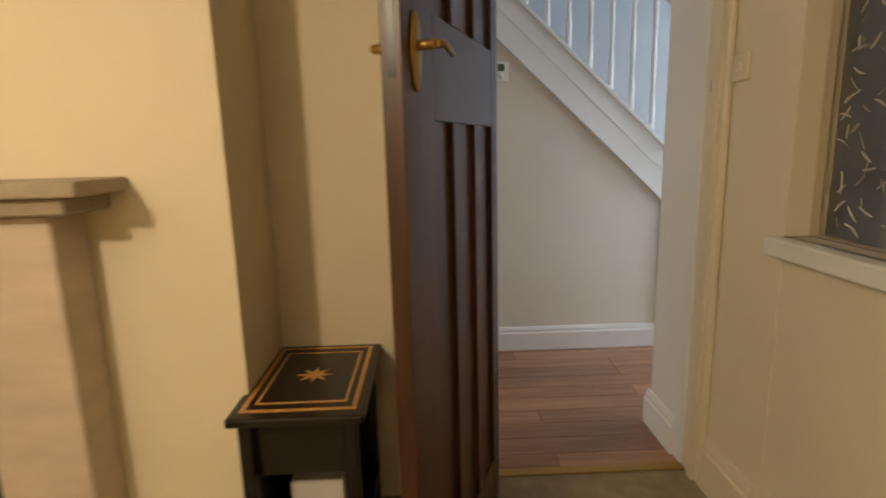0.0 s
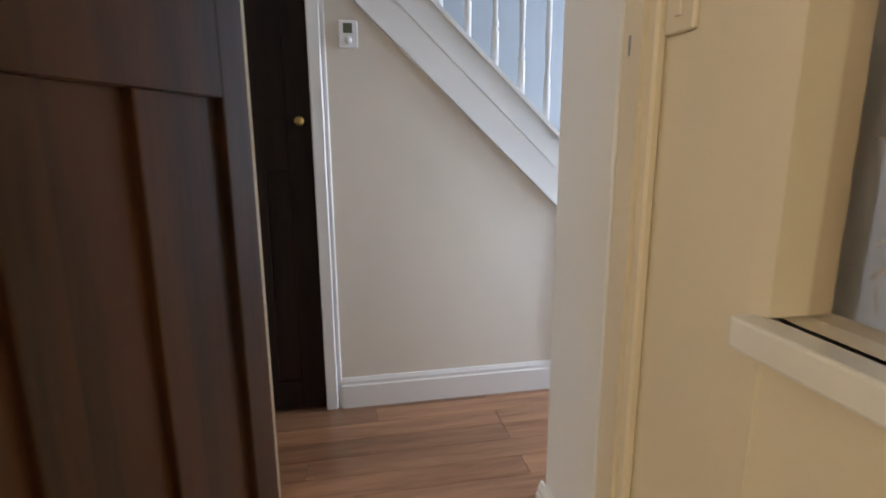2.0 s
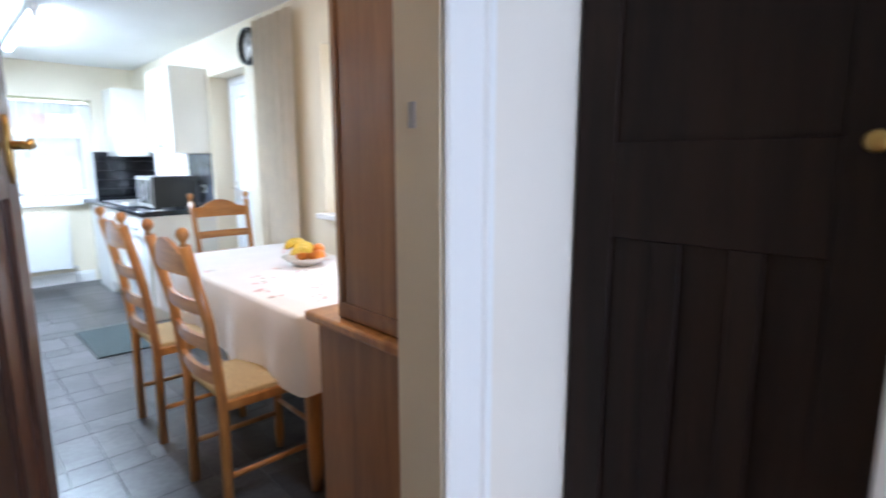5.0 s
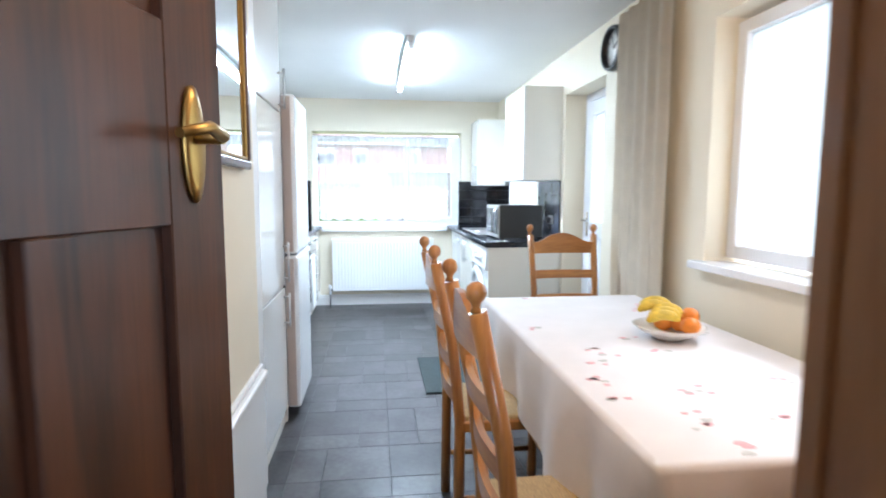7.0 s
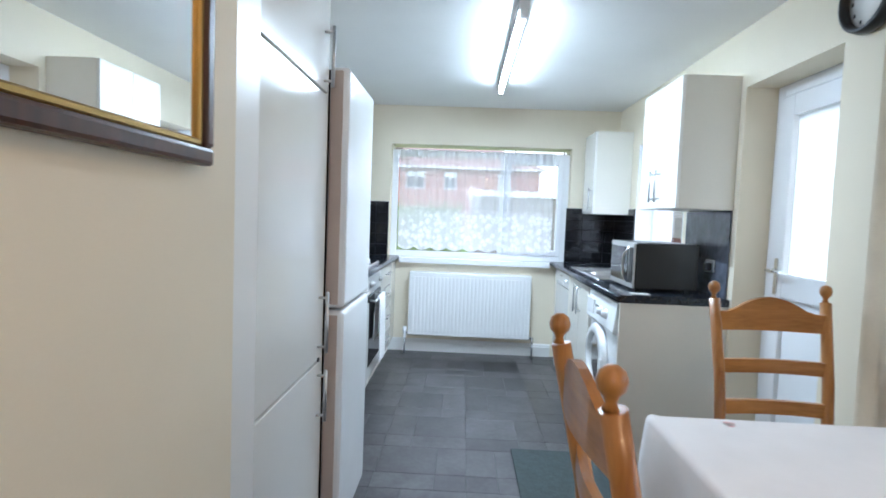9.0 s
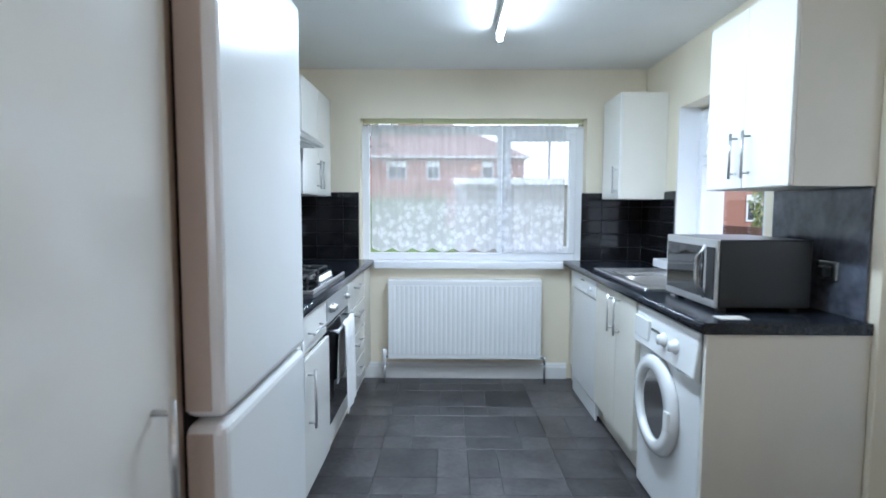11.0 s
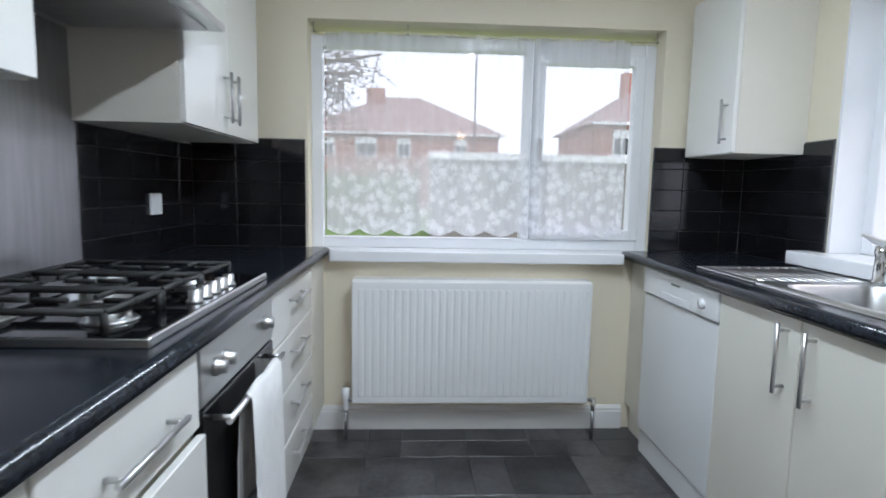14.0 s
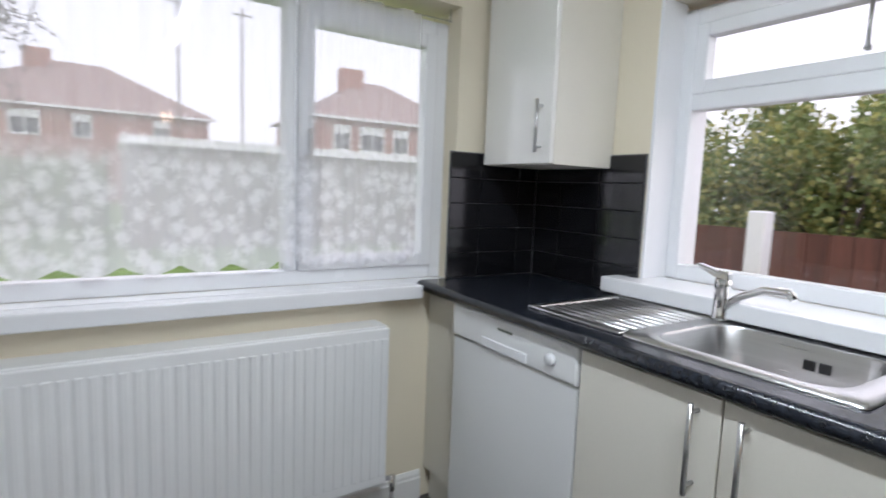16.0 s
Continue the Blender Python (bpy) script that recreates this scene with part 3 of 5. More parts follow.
wi = thing("window_borrowed_light", (0.1, 0.30, 1.0), "cream framed internal window with embossed obscure glass", "window", kind="structure")
part("sill", box(GX0 - 0.05, 0.27, 0.948, 0.80, 0.34, 1.0, 0.006, 2), GLOSS, wi)
part("pane", box(GX0, 0.235, 1.005, GX1, 0.240, GZ1), FLORAL, wi, "embossed leaf pattern glass").visible_shadow = False
part("frame", joined(box(GX1 - 0.015, 0.21, 1.005, GX1 + 0.03, 0.306, GZ1), box(GX0, 0.21, GZ1 - 0.02, GX1, 0.305, GZ1)), CREAMGLOSS, wi)
part("apron_panel", box(GX0, 0.29, 0.03, 0.775, 0.296, 0.95), CREAMGLOSS, wi)
rl = random.Random(21)
leaves = bmesh.new()
for k in range(420):
    cx, cz, a, ln = rl.uniform(GX0 + 0.3, GX1 - 0.10), rl.uniform(1.03, GZ1 - 0.03), rl.uniform(0, 6.28), rl.uniform(0.013, 0.032)
    bend = rl.uniform(-0.5, 0.5)
    prev = None
    for q in range(5):
        u = q / 4 - 0.5
        px, pz = cx + ln * (u * math.cos(a) - bend * u * u * math.sin(a)) * 2, cz + ln * (u * math.sin(a) + bend * u * u * math.cos(a)) * 2
        w = 0.0022 * (1 - 4 * u * u) + 0.0004
        pair = (leaves.verts.new((px - w * math.sin(a), 0.2406, pz + w * math.cos(a))), leaves.verts.new((px + w * math.sin(a), 0.2424, pz - w * math.cos(a))))
        if prev:
            leaves.faces.new((prev[0], prev[1], pair[1], pair[0]))
        prev = pair
tagged(part("embossed_leaves", leaves, CHINA_GLASS, wi, "raised leaf pattern in the glass"), kind="stuff")
solid("drape", joined(*[rod([(0.55 - 0.05 * i, 0.10 - 0.03 * (i % 2), 0.0), (0.55 - 0.05 * i, 0.10 - 0.03 * (i % 2), 2.2)], 0.04, 10) for i in range(7)]), DARKDRAPE, "dark red-brown drape behind the obscure glass", "curtain")
solid("drape", joined(*[rod([(0.17 - 0.05 * i, 0.09 - 0.03 * (i % 2), 0.0), (0.17 - 0.05 * i, 0.09 - 0.03 * (i % 2), 2.2)], 0.04, 10) for i in range(14)]), CURTAIN, "pale drape behind the obscure glass", "curtain")
structure("wall_behind_glass", box(-3.2, -1.3, 0, 1.22, -1.2, H), LIVING, "cream wall behind the glass")

# living room things
bt = thing("box_table", (0.84, 1.42, 0), "black lacquered side table with orange inlaid top", "side table")
part("top", box(0.57, 1.24, 0.575, 1.10, 1.60, 0.60, 0.006, 2), LACQUER, bt)
part("inlay_border", joined(box(0.62, 1.265, 0.6002, 1.05, 1.278, 0.602), box(0.62, 1.562, 0.6002, 1.05, 1.575, 0.602), box(0.607, 1.265, 0.6002, 0.62, 1.575, 0.602), box(1.05, 1.265, 0.6002, 1.063, 1.575, 0.602)), INLAY, bt, "orange inlaid border")
part("inlay_line", joined(box(0.66, 1.295, 0.6002, 1.01, 1.303, 0.602), box(0.66, 1.537, 0.6002, 1.01, 1.545, 0.602), box(0.652, 1.295, 0.6002, 0.66, 1.545, 0.602), box(1.01, 1.295, 0.6002, 1.018, 1.545, 0.602)), INLAY, bt, "orange inlaid line")
star = []
for k in range(16):
    rr = 0.055 if k % 2 == 0 else 0.022
    star.append((0.835 + rr * math.cos(k * math.pi / 8), 1.42 + rr * math.sin(k * math.pi / 8)))
part("inlay_star", prism(star, "z", 0.6002, 0.602), INLAY, bt, "orange inlaid star")
for sx, sy in ((0.60, 1.265), (0.60, 1.545), (1.04, 1.265), (1.04, 1.545)):
    part("leg", box(sx, sy, 0, sx + 0.035, sy + 0.035, 0.575, 0.003), LACQUER, bt)
part("shelf", box(0.60, 1.265, 0.12, 1.075, 1.58, 0.14), LACQUER, bt)
part("side_panel", box(0.615, 1.565, 0.14, 1.06, 1.578, 0.575), LACQUER, bt)
part("side_panel", box(0.635, 1.27, 0.40, 0.65, 1.57, 0.575), LACQUER, bt)
part("side_panel", box(1.06, 1.27, 0.14, 1.072, 1.57, 0.575), LACQUER, bt)
solid("magazine_box", box(0.77, 1.58, 0.14, 0.95, 1.74, 0.30, 0.004), CHINA, "pale box on the low table shelf", "box")

bt.location = (0.862, 1.662, 0)

fp = thing("fireplace", (0.6, 2.8, 0), "beige marble fireplace surround with a stone mantel shelf", "fireplace")
part("jamb", box(0.60, 2.20, 0, 0.738, 2.44, 1.14, 0.006), MARBLE, fp)
part("jamb", box(0.60, 3.2, 0, 0.738, 3.44, 1.14, 0.006), MARBLE, fp)
part("lintel", box(0.60, 2.442, 0.86, 0.738, 3.198, 1.14, 0.006), MARBLE, fp)
part("mantel_shelf", joined(box(0.52, 2.08, 1.185, 0.738, 3.58, 1.222, 0.006, 2), box(0.55, 2.13, 1.142, 0.738, 3.55, 1.186, 0.006)), MANTEL, fp, "grey-brown stone shelf")
part("firebox", box(0.68, 2.442, 0, 0.738, 3.198, 0.858), BLACK, fp)
part("hearth", box(0.33, 2.08, 0, 0.598, 3.55, 0.04, 0.006), MARBLE, fp)


# ---- kitchen: units ----
def bar_handle(parent, a, b, out, r=0.006):
    """A straight bar on two posts; out: the way that it stands off the door."""
    a, b, out = Vector(a), Vector(b), Vector(out)
    d = (b - a).normalized()
    part("handle", joined(rod([a - d * 0.02 + out, b + d * 0.02 + out], r, 10), rod([a, a + out], r * 0.8, 8), rod([b, b + out], r * 0.8, 8)), STEEL, parent, "brushed steel bar handle")


def front(parent, name, x, y0, y1, z0, z1, side, material=WHITEDOOR):
    """A door or drawer front standing on the plane x; side: +1 faces east."""
    return part(name, box(min(x, x + side * 0.018), y0 + 0.002, z0 + 0.002, max(x, x + side * 0.018), y1 - 0.002, z1 - 0.002, 0.002), material, parent)


def unit(name, x0, x1, y0, y1, z0, z1, label, category="cabinet", plinth=True, group=""):
    u = thing(name, ((x0 + x1) / 2, (y0 + y1) / 2, 0 if plinth else z0), label, category, group)
    part("body", box(x0, y0 + 0.001, z0, x1, y1 - 0.001, z1), PANELW, u)
    return u


FX = 1.10      # carcass fronts of the west run
WT = 0.905
# west run
u = unit("base_cabinet", XL + 0.003, FX, 5.35, 5.86, 0.13, 0.863, "white gloss base cabinet with tall bar handle", group="base cabinets")
d = front(u, "door", FX, 5.35, 5.86, 0.13, 0.86, 1)
bar_handle(d, (FX + 0.018, 5.80, 0.58), (FX + 0.018, 5.80, 0.78), (0.03, 0, 0))
u = unit("drawer_cabinet", XL + 0.003, FX, 5.865, 6.328, 0.13, 0.863, "white gloss cabinet with one drawer over a door ajar", group="base cabinets")
d = front(u, "drawer", FX, 5.865, 6.328, 0.70, 0.86, 1)
bar_handle(d, (FX + 0.018, 6.00, 0.775), (FX + 0.018, 6.19, 0.775), (0.03, 0, 0))
d = front(u, "door", FX + 0.012, 5.865, 6.328, 0.13, 0.69, 1)
bar_handle(d, (FX + 0.03, 5.94, 0.42), (FX + 0.03, 5.94, 0.62), (0.03, 0, 0))
u = unit("drawer_chest", XL + 0.003, FX, 6.875, 7.49, 0.13, 0.863, "white gloss unit with four drawers", group="base cabinets")
for z0, z1 in ((0.13, 0.31), (0.315, 0.495), (0.50, 0.68), (0.685, 0.86)):
    d = front(u, "drawer", FX, 6.875, 7.49, z0, z1, 1)
    bar_handle(d, (FX + 0.018, 7.10, z1 - 0.06), (FX + 0.018, 7.27, z1 - 0.06), (0.03, 0, 0))
structure("trim_filler_west", box(XL + 0.01, 7.495, 0.13, FX + 0.01, YF - 0.003, 0.86), PANELW, "cream filler board beside the drawers")
structure("trim_plinth_west", box(XL + 0.01, 5.4, 0, FX - 0.04, YF - 0.02, 0.128), PANELW, "cream plinth board")

ov = thing("oven", (0.7, 6.60, 0.13), "stainless built-under oven with black glass door", "oven")
part("body", box(XL + 0.01, 6.332, 0.135, FX, 6.87, 0.863), STEEL, ov)
part("control_panel", box(FX, 6.334, 0.735, FX + 0.02, 6.868, 0.86, 0.002), STEEL, ov)
for yk in (6.41, 6.47, 6.79):
    part("knob", lathe(FX + 0.02, yk, 0.80, [(0.02, 0), (0.02, 0.008), (0.015, 0.012), (0.015, 0.026), (0.001, 0.027)], 16, "x"), STEEL, ov, "round steel knob")
dr = part("door", box(FX, 6.334, 0.23, FX + 0.022, 6.868, 0.728, 0.003), BLACKGLASS, ov, "black glass oven door")
part("bottom_trim", box(FX, 6.334, 0.14, FX + 0.018, 6.868, 0.225, 0.002), WHITEDOOR, ov)
bar_handle(dr, (FX + 0.022, 6.39, 0.695), (FX + 0.022, 6.81, 0.695), (0.04, 0, 0), 0.008)


def towel():
    """A folded cloth over the oven bar: back and front fall, with soft waves."""
    bm = bmesh.new()
    rows = []
    path = [(0.034, 0.40), (0.036, 0.55), (0.045, 0.69), (0.060, 0.712), (0.076, 0.70), (0.080, 0.60), (0.082, 0.45), (0.084, 0.24)]
    for i, (x, z) in enumerate(path):
        rows.append([bm.verts.new((FX + x + 0.004 * math.sin(j * 1.1 + 0.5), 6.48 + 0.0245 * j + 0.006 * math.sin(i), z)) for j in range(12)])
    for a, b in zip(rows, rows[1:]):
        for j in range(11):
            bm.faces.new((a[j], a[j + 1], b[j + 1], b[j])).smooth = True
    bmesh.ops.recalc_face_normals(bm, faces=bm.faces)
    return bm


solid("tea_towel", towel(), TOWEL, "white tea towel hung over the oven handle", "towel")


def worktop(name, x0, x1, y0, y1, nose, holes, label):
    """A slab with a rounded nose on the side named by nose; holes: (x0, y0, x1, y1) cut through it."""
    ob = solid(name, joined(*holes_split(x0, y0, x1, y1, holes)), WORKTOP, label, "worktop")
    bm = rod([(x1 if nose > 0 else x0, y0 + 0.001, WT - 0.0205), (x1 if nose > 0 else x0, y1 - 0.001, WT - 0.0205)], 0.020, 14)
    part("nosing", bm, WORKTOP, ob, "rounded dark worktop edge")
    return ob


def holes_split(x0, y0, x1, y1, holes):
    if not holes:
        return [box(x0, y0, WT - 0.04, x1, y1, WT)]
    a, b, c, d = holes[0]
    z0, z1 = WT - 0.04, WT
    return [box(x0, y0, z0, x1, b, z1), box(x0, d, z0, x1, y1, z1), box(x0, b, z0, a, d, z1), box(c, b, z0, x1, d, z1)]


worktop("worktop_west", XL + 0.002, FX + 0.02, 5.345, YF - 0.002, 1, [], "black speckled laminate worktop with rounded edge")

hob = thing("gas_hob", (0.83, 6.56, WT), "black gas hob with steel edge and iron pan supports", "hob")
HB0, HB1 = 6.20, 6.92
part("tray", box(0.57, HB0, WT, 1.082, HB1, WT + 0.016, 0.004, 2), BLACKGLASS, hob)
part("edge_trim", box(1.082, HB0, WT, 1.092, HB1, WT + 0.019, 0.003), STEEL, hob, "bright steel front edge")
part("edge_trim", box(0.57, HB0 - 0.006, WT, 1.092, HB0 - 0.0005, WT + 0.017, 0.002), STEEL, hob, "bright steel side edge")
for bx, by, br in ((0.70, 6.33, 0.050), (0.70, 6.76, 0.040), (0.95, 6.33, 0.040), (0.93, 6.74, 0.034), (0.80, 6.545, 0.058)):
    part("burner", lathe(bx, by, WT + 0.016, [(br * 1.35, 0), (br * 1.25, 0.006), (br, 0.008), (br, 0.016), (br * 0.8, 0.018), (br * 0.8, 0.022), (0.002, 0.024)], 24), STEEL, hob, "silver burner ring")
    part("burner_cap", lathe(bx, by, WT + 0.036, [(br * 0.85, 0), (br * 0.85, 0.006), (br * 0.7, 0.009), (0.002, 0.010)], 24), IRON, hob)
for y0 in (6.225, 6.44, 6.655):
    y1 = y0 + 0.20
    z = WT + 0.056
    bars = [rod([(0.59, y0, z), (1.00, y0, z)], 0.007, 6), rod([(0.59, y1, z), (1.00, y1, z)], 0.007, 6), rod([(0.59, y0, z), (0.59, y1, z)], 0.007, 6), rod([(1.00, y0, z), (1.00, y1, z)], 0.007, 6)]
    for bx in (0.70, 0.91):
        bars += [rod([(bx, y0, z), (bx, y0 + 0.07, z)], 0.006, 6), rod([(bx, y1 - 0.07, z), (bx, y1, z)], 0.006, 6), rod([(bx - 0.10, (y0 + y1) / 2, z), (bx - 0.035, (y0 + y1) / 2, z)], 0.006, 6), rod([(bx + 0.035, (y0 + y1) / 2, z), (bx + 0.10, (y0 + y1) / 2, z)], 0.006, 6)]
    bars += [rod([(px, py, WT + 0.014), (px, py, z)], 0.007, 6) for px in (0.59, 1.00) for py in (y0, y1)]
    part("pan_support", joined(*bars), IRON, hob, "black cast iron pan support")
for k in range(5):
    part("knob", lathe(1.045, 6.50 + 0.055 * k, WT + 0.016, [(0.019, 0), (0.019, 0.005), (0.014, 0.009), (0.014, 0.030), (0.001, 0.032)], 16), STEEL, hob, "round steel knob")

hood = thing("cooker_hood", (0.74, 6.64, 1.62), "stainless chimney cooker hood over the hob", "hood")
part("canopy", prism([(XL + 0.004, 1.64), (0.975, 1.64), (0.98, 1.66), (0.75, 1.80), (XL + 0.004, 1.80)], "y", 6.335, 6.945, 0.003), STEEL, hood)
part("flue", box(XL + 0.004, 6.49, 1.80, 0.72, 6.79, H - 0.003, 0.003), STEEL, hood)
part("filter", box(0.56, 6.375, 1.632, 0.94, 6.905, 1.64), DARKSTEEL, hood)
solid("splashback", box(XL, 6.345, WT + 0.001, XL + 0.012, 6.975, 1.64), DARKSTEEL, "brushed steel splashback behind the hob", "splashback")

CB, CT = 1.375, 2.06
u = unit("wall_cabinet", XL + 0.002, 0.83, 6.96, 7.71, CB, CT, "white gloss wall cabinet with two bar handles", plinth=False, group="wall cabinets")
for y0, y1, yh in ((6.96, 7.335, 7.295), (7.335, 7.71, 7.375)):
    d = front(u, "door", 0.83, y0, y1, CB, CT, 1)
    bar_handle(d, (0.848, yh, CB + 0.06), (0.848, yh, CB + 0.20), (0.028, 0, 0))
u = unit("wall_cabinet", XL + 0.002, 0.83, 5.25, 6.325, CB, CT, "white gloss wall cabinet beside the cooker hood", plinth=False, group="wall cabinets")
for y0, y1, yh in ((5.25, 5.831, 5.781), (5.831, 6.325, 5.881)):
    d = front(u, "door", 0.83, y0, y1, CB, CT, 1)
    bar_handle(d, (0.848, yh, CB + 0.06), (0.848, yh, CB + 0.20), (0.028, 0, 0))

# fridge freezer
fr = thing("fridge_freezer", (0.96, 4.97, 0), "tall white fridge freezer with rounded doors, sides tinted as by warm reflected light", "fridge")
FD0, FD1, FDX = 4.71, 5.22, 1.315
part("body", box(0.65, FD0, 0.03, FDX - 0.08, FD1, 1.80, 0.012, 2), FRIDGESIDE, fr, "side panels tinted pinkish beige for warm reflected light")
part("freezer_door", box(FDX - 0.073, FD0, 0.06, FDX, FD1, 0.925, 0.018, 3), ENAMEL, fr)
part("fridge_door", box(FDX - 0.073, FD0, 0.935, FDX, FD1, 1.80, 0.018, 3), ENAMEL, fr)
# thin strips carry the painted warm reflection onto the door edges
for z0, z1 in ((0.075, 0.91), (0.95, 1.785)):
    part("door_edge", box(FDX - 0.066, FD0 - 0.003, z0, FDX - 0.022, FD0 + 0.002, z1, 0.001), FRIDGESIDE, fr, "door edge strip tinted pinkish beige for warm reflected light")
part("gasket", box(FDX - 0.081, FD0 + 0.015, 0.07, FDX - 0.072, FD1 - 0.015, 1.79), BLACK, fr, "dark door gasket")
for fx, fy in ((1.15, FD0 + 0.03), (1.15, FD1 - 0.07), (0.68, FD0 + 0.03), (0.68, FD1 - 0.07)):
    part("foot", box(fx, fy, 0, fx + 0.04, fy + 0.04, 0.03), BLACK, fr)

# tall larder
la = thing("larder_cabinet", (0.95, 4.33, 0), "tall cream gloss larder cabinet with bar handles", "cabinet")
LX = 1.252
part("body", box(0.62, 4.02, 0.0, LX - 0.018, 4.66, 2.295), PANELW, la)
part("side_trim", box(LX - 0.02, 3.86, 0.0, LX + 0.014, 4.018, 2.295, 0.008, 2), GLOSS, la)
part("end_trim", box(LX - 0.03, 4.662, 0.0, LX - 0.006, 4.69, 2.295, 0.004), PANELW, la)
for z0, z1, h0, h1 in ((0.10, 0.765, 0.58, 0.72), (0.77, 1.685, 0.82, 0.99), (1.69, 2.29, 1.72, 1.88)):
    d = front(la, "door", LX - 0.017, 4.02, 4.66, z0, z1, 1)
    bar_handle(d, (LX + 0.001, 4.60, h0), (LX + 0.001, 4.60, h1), (0.03, 0, 0))
part("plinth", box(0.7, 4.02, 0, LX - 0.019, 4.66, 0.098), PANELW, la)
part("lock", lathe(LX + 0.001, 4.60, 0.775, [(0.008, 0), (0.008, 0.006), (0.001, 0.007)], 10, "x"), BLACK, la)
structure("wall_fridge_gap", box(0.40, 3.97, 0, 0.615, 5.38, H), CREAM, "cream wall behind the fridge")

# east run
EX = 2.60
u = unit("sink_cabinet", EX, XR - 0.003, 6.32, 6.995, 0.13, 0.69, "cream base cabinet below the sink with two doors", group="base cabinets")
part("rail", box(EX, 6.325, 0.69, EX + 0.02, 6.99, 0.862), PANELW, u)
for y0, y1, yh in ((6.32, 6.614, 6.56), (6.614, 6.995, 6.665)):
    d = front(u, "door", EX, y0, y1, 0.13, 0.86, -1, PANELW)
    bar_handle(d, (EX - 0.018, yh, 0.66), (EX - 0.018, yh, 0.82), (-0.03, 0, 0))
structure("trim_plinth_east", box(EX + 0.04, 6.30, 0, XR - 0.01, YF - 0.02, 0.128), PANELW, "cream plinth board")
structure("trim_filler_east", box(EX + 0.02, 7.605, 0.13, XR - 0.01, YF - 0.003, 0.86), PANELW, "cream filler board beside the dishwasher")
structure("trim_end_panel", box(EX - 0.015, 5.645, 0, XR - 0.003, 5.665, 0.864), PANELW, "cream worktop end panel")

dw = thing("dishwasher", (2.88, 7.3, 0), "white freestanding dishwasher below the worktop", "dishwasher")
part("body", box(EX + 0.01, 7.003, 0.03, XR - 0.02, 7.597, 0.86, 0.004), ENAMEL, dw)
part("door", box(EX - 0.012, 7.003, 0.115, EX + 0.012, 7.597, 0.745, 0.006, 2), ENAMEL, dw)
cp = part("control_panel", box(EX - 0.02, 7.003, 0.75, EX + 0.012, 7.597, 0.86, 0.008, 2), ENAMEL, dw)
part("grip", box(EX - 0.023, 7.20, 0.755, EX - 0.018, 7.42, 0.785, 0.002), PVC, cp)
part("dial", lathe(EX - 0.02, 7.10, 0.80, [(0.018, 0), (0.016, -0.012), (0.001, -0.013)], 16, "x"), PVC, cp)
part("badge", box(EX - 0.0215, 7.27, 0.825, EX - 0.0195, 7.34, 0.832), LCD, cp)
part("kick", box(EX - 0.004, 7.01, 0.0, EX + 0.012, 7.59, 0.108, 0.004), ENAMEL, dw)

wm = thing("washing_machine", (2.88, 6.0, 0), "white front-loading washing machine with round dark door", "washing machine")
part("body", box(EX - 0.005, 5.69, 0.015, XR - 0.03, 6.30, 0.855, 0.012, 2), ENAMEL, wm)
cp = part("control_panel", prism([(EX - 0.035, 0.69), (EX - 0.004, 0.67), (EX - 0.004, 0.855), (EX - 0.015, 0.855)], "y", 5.692, 6.298, 0.004), ENAMEL, wm)
for yk in (5.86, 5.97):
    part("dial", lathe(EX - 0.026, yk, 0.765, [(0.03, 0), (0.028, -0.008), (0.022, -0.012), (0.02, -0.028), (0.001, -0.029)], 20, "x"), PVC, cp)
part("drawer_front", box(EX - 0.036, 6.12, 0.72, EX - 0.022, 6.285, 0.81, 0.003), ENAMEL, cp)
part("print", joined(box(EX - 0.031, 6.02, 0.775, EX - 0.026, 6.10, 0.785)), LCD, cp)
dr = part("porthole_ring", lathe(EX - 0.006, 6.06, 0.465, [(0.21, 0), (0.215, -0.012), (0.20, -0.032), (0.155, -0.04), (0.145, -0.028), (0.145, -0.001)], 36, "x"), ENAMEL, wm, "white rounded door ring")
part("porthole_glass", lathe(EX - 0.010, 6.06, 0.465, [(0.148, 0), (0.13, -0.008), (0.08, 0.0), (0.001, 0.002)], 32, "x"), BLACKGLASS, dr, "dark round door glass")
part("latch", box(EX - 0.048, 5.865, 0.42, EX - 0.03, 5.915, 0.50, 0.008, 2), ENAMEL, dr)
part("drum_glint", lathe(EX - 0.012, 6.06, 0.465, [(0.15, -0.008), (0.152, -0.016), (0.144, -0.016)], 32, "x"), CHROME, dr, "chrome inner rim")

SX0, SX1, SYa, SYb = 2.69, 3.03, 6.46, 6.88
worktop("worktop_east", EX - 0.022, XR - 0.002, 5.64, YF - 0.002, -1, [(SX0, SYa, SX1, SYb)], "black speckled laminate worktop round the sink")

sk = thing("sink", (2.87, 6.75, WT - 0.16), "stainless sink with ribbed drainer and mixer tap", "sink")


def rounded(x0, y0, x1, y1, r, z, n=6):
    """The points of a rectangle with rounded corners, anticlockwise from its south-east corner."""
    out = []
    for cx, cy, a0 in ((x1 - r, y0 + r, -90), (x1 - r, y1 - r, 0), (x0 + r, y1 - r, 90), (x0 + r, y0 + r, 180)):
        out += [(cx + r * math.cos(radians(a0 + 90 * k / n)), cy + r * math.sin(radians(a0 + 90 * k / n)), z) for k in range(n + 1)]
    return out


def rings(levels, close):
    bm = bmesh.new()
    loops = [[bm.verts.new(p) for p in lv] for lv in levels]
    for u, w in zip(loops, loops[1:]):
        for j in range(len(u)):
            bm.faces.new((u[j], u[(j + 1) % len(u)], w[(j + 1) % len(u)], w[j])).smooth = True
    if close:
        bm.faces.new(loops[-1])
    return bm


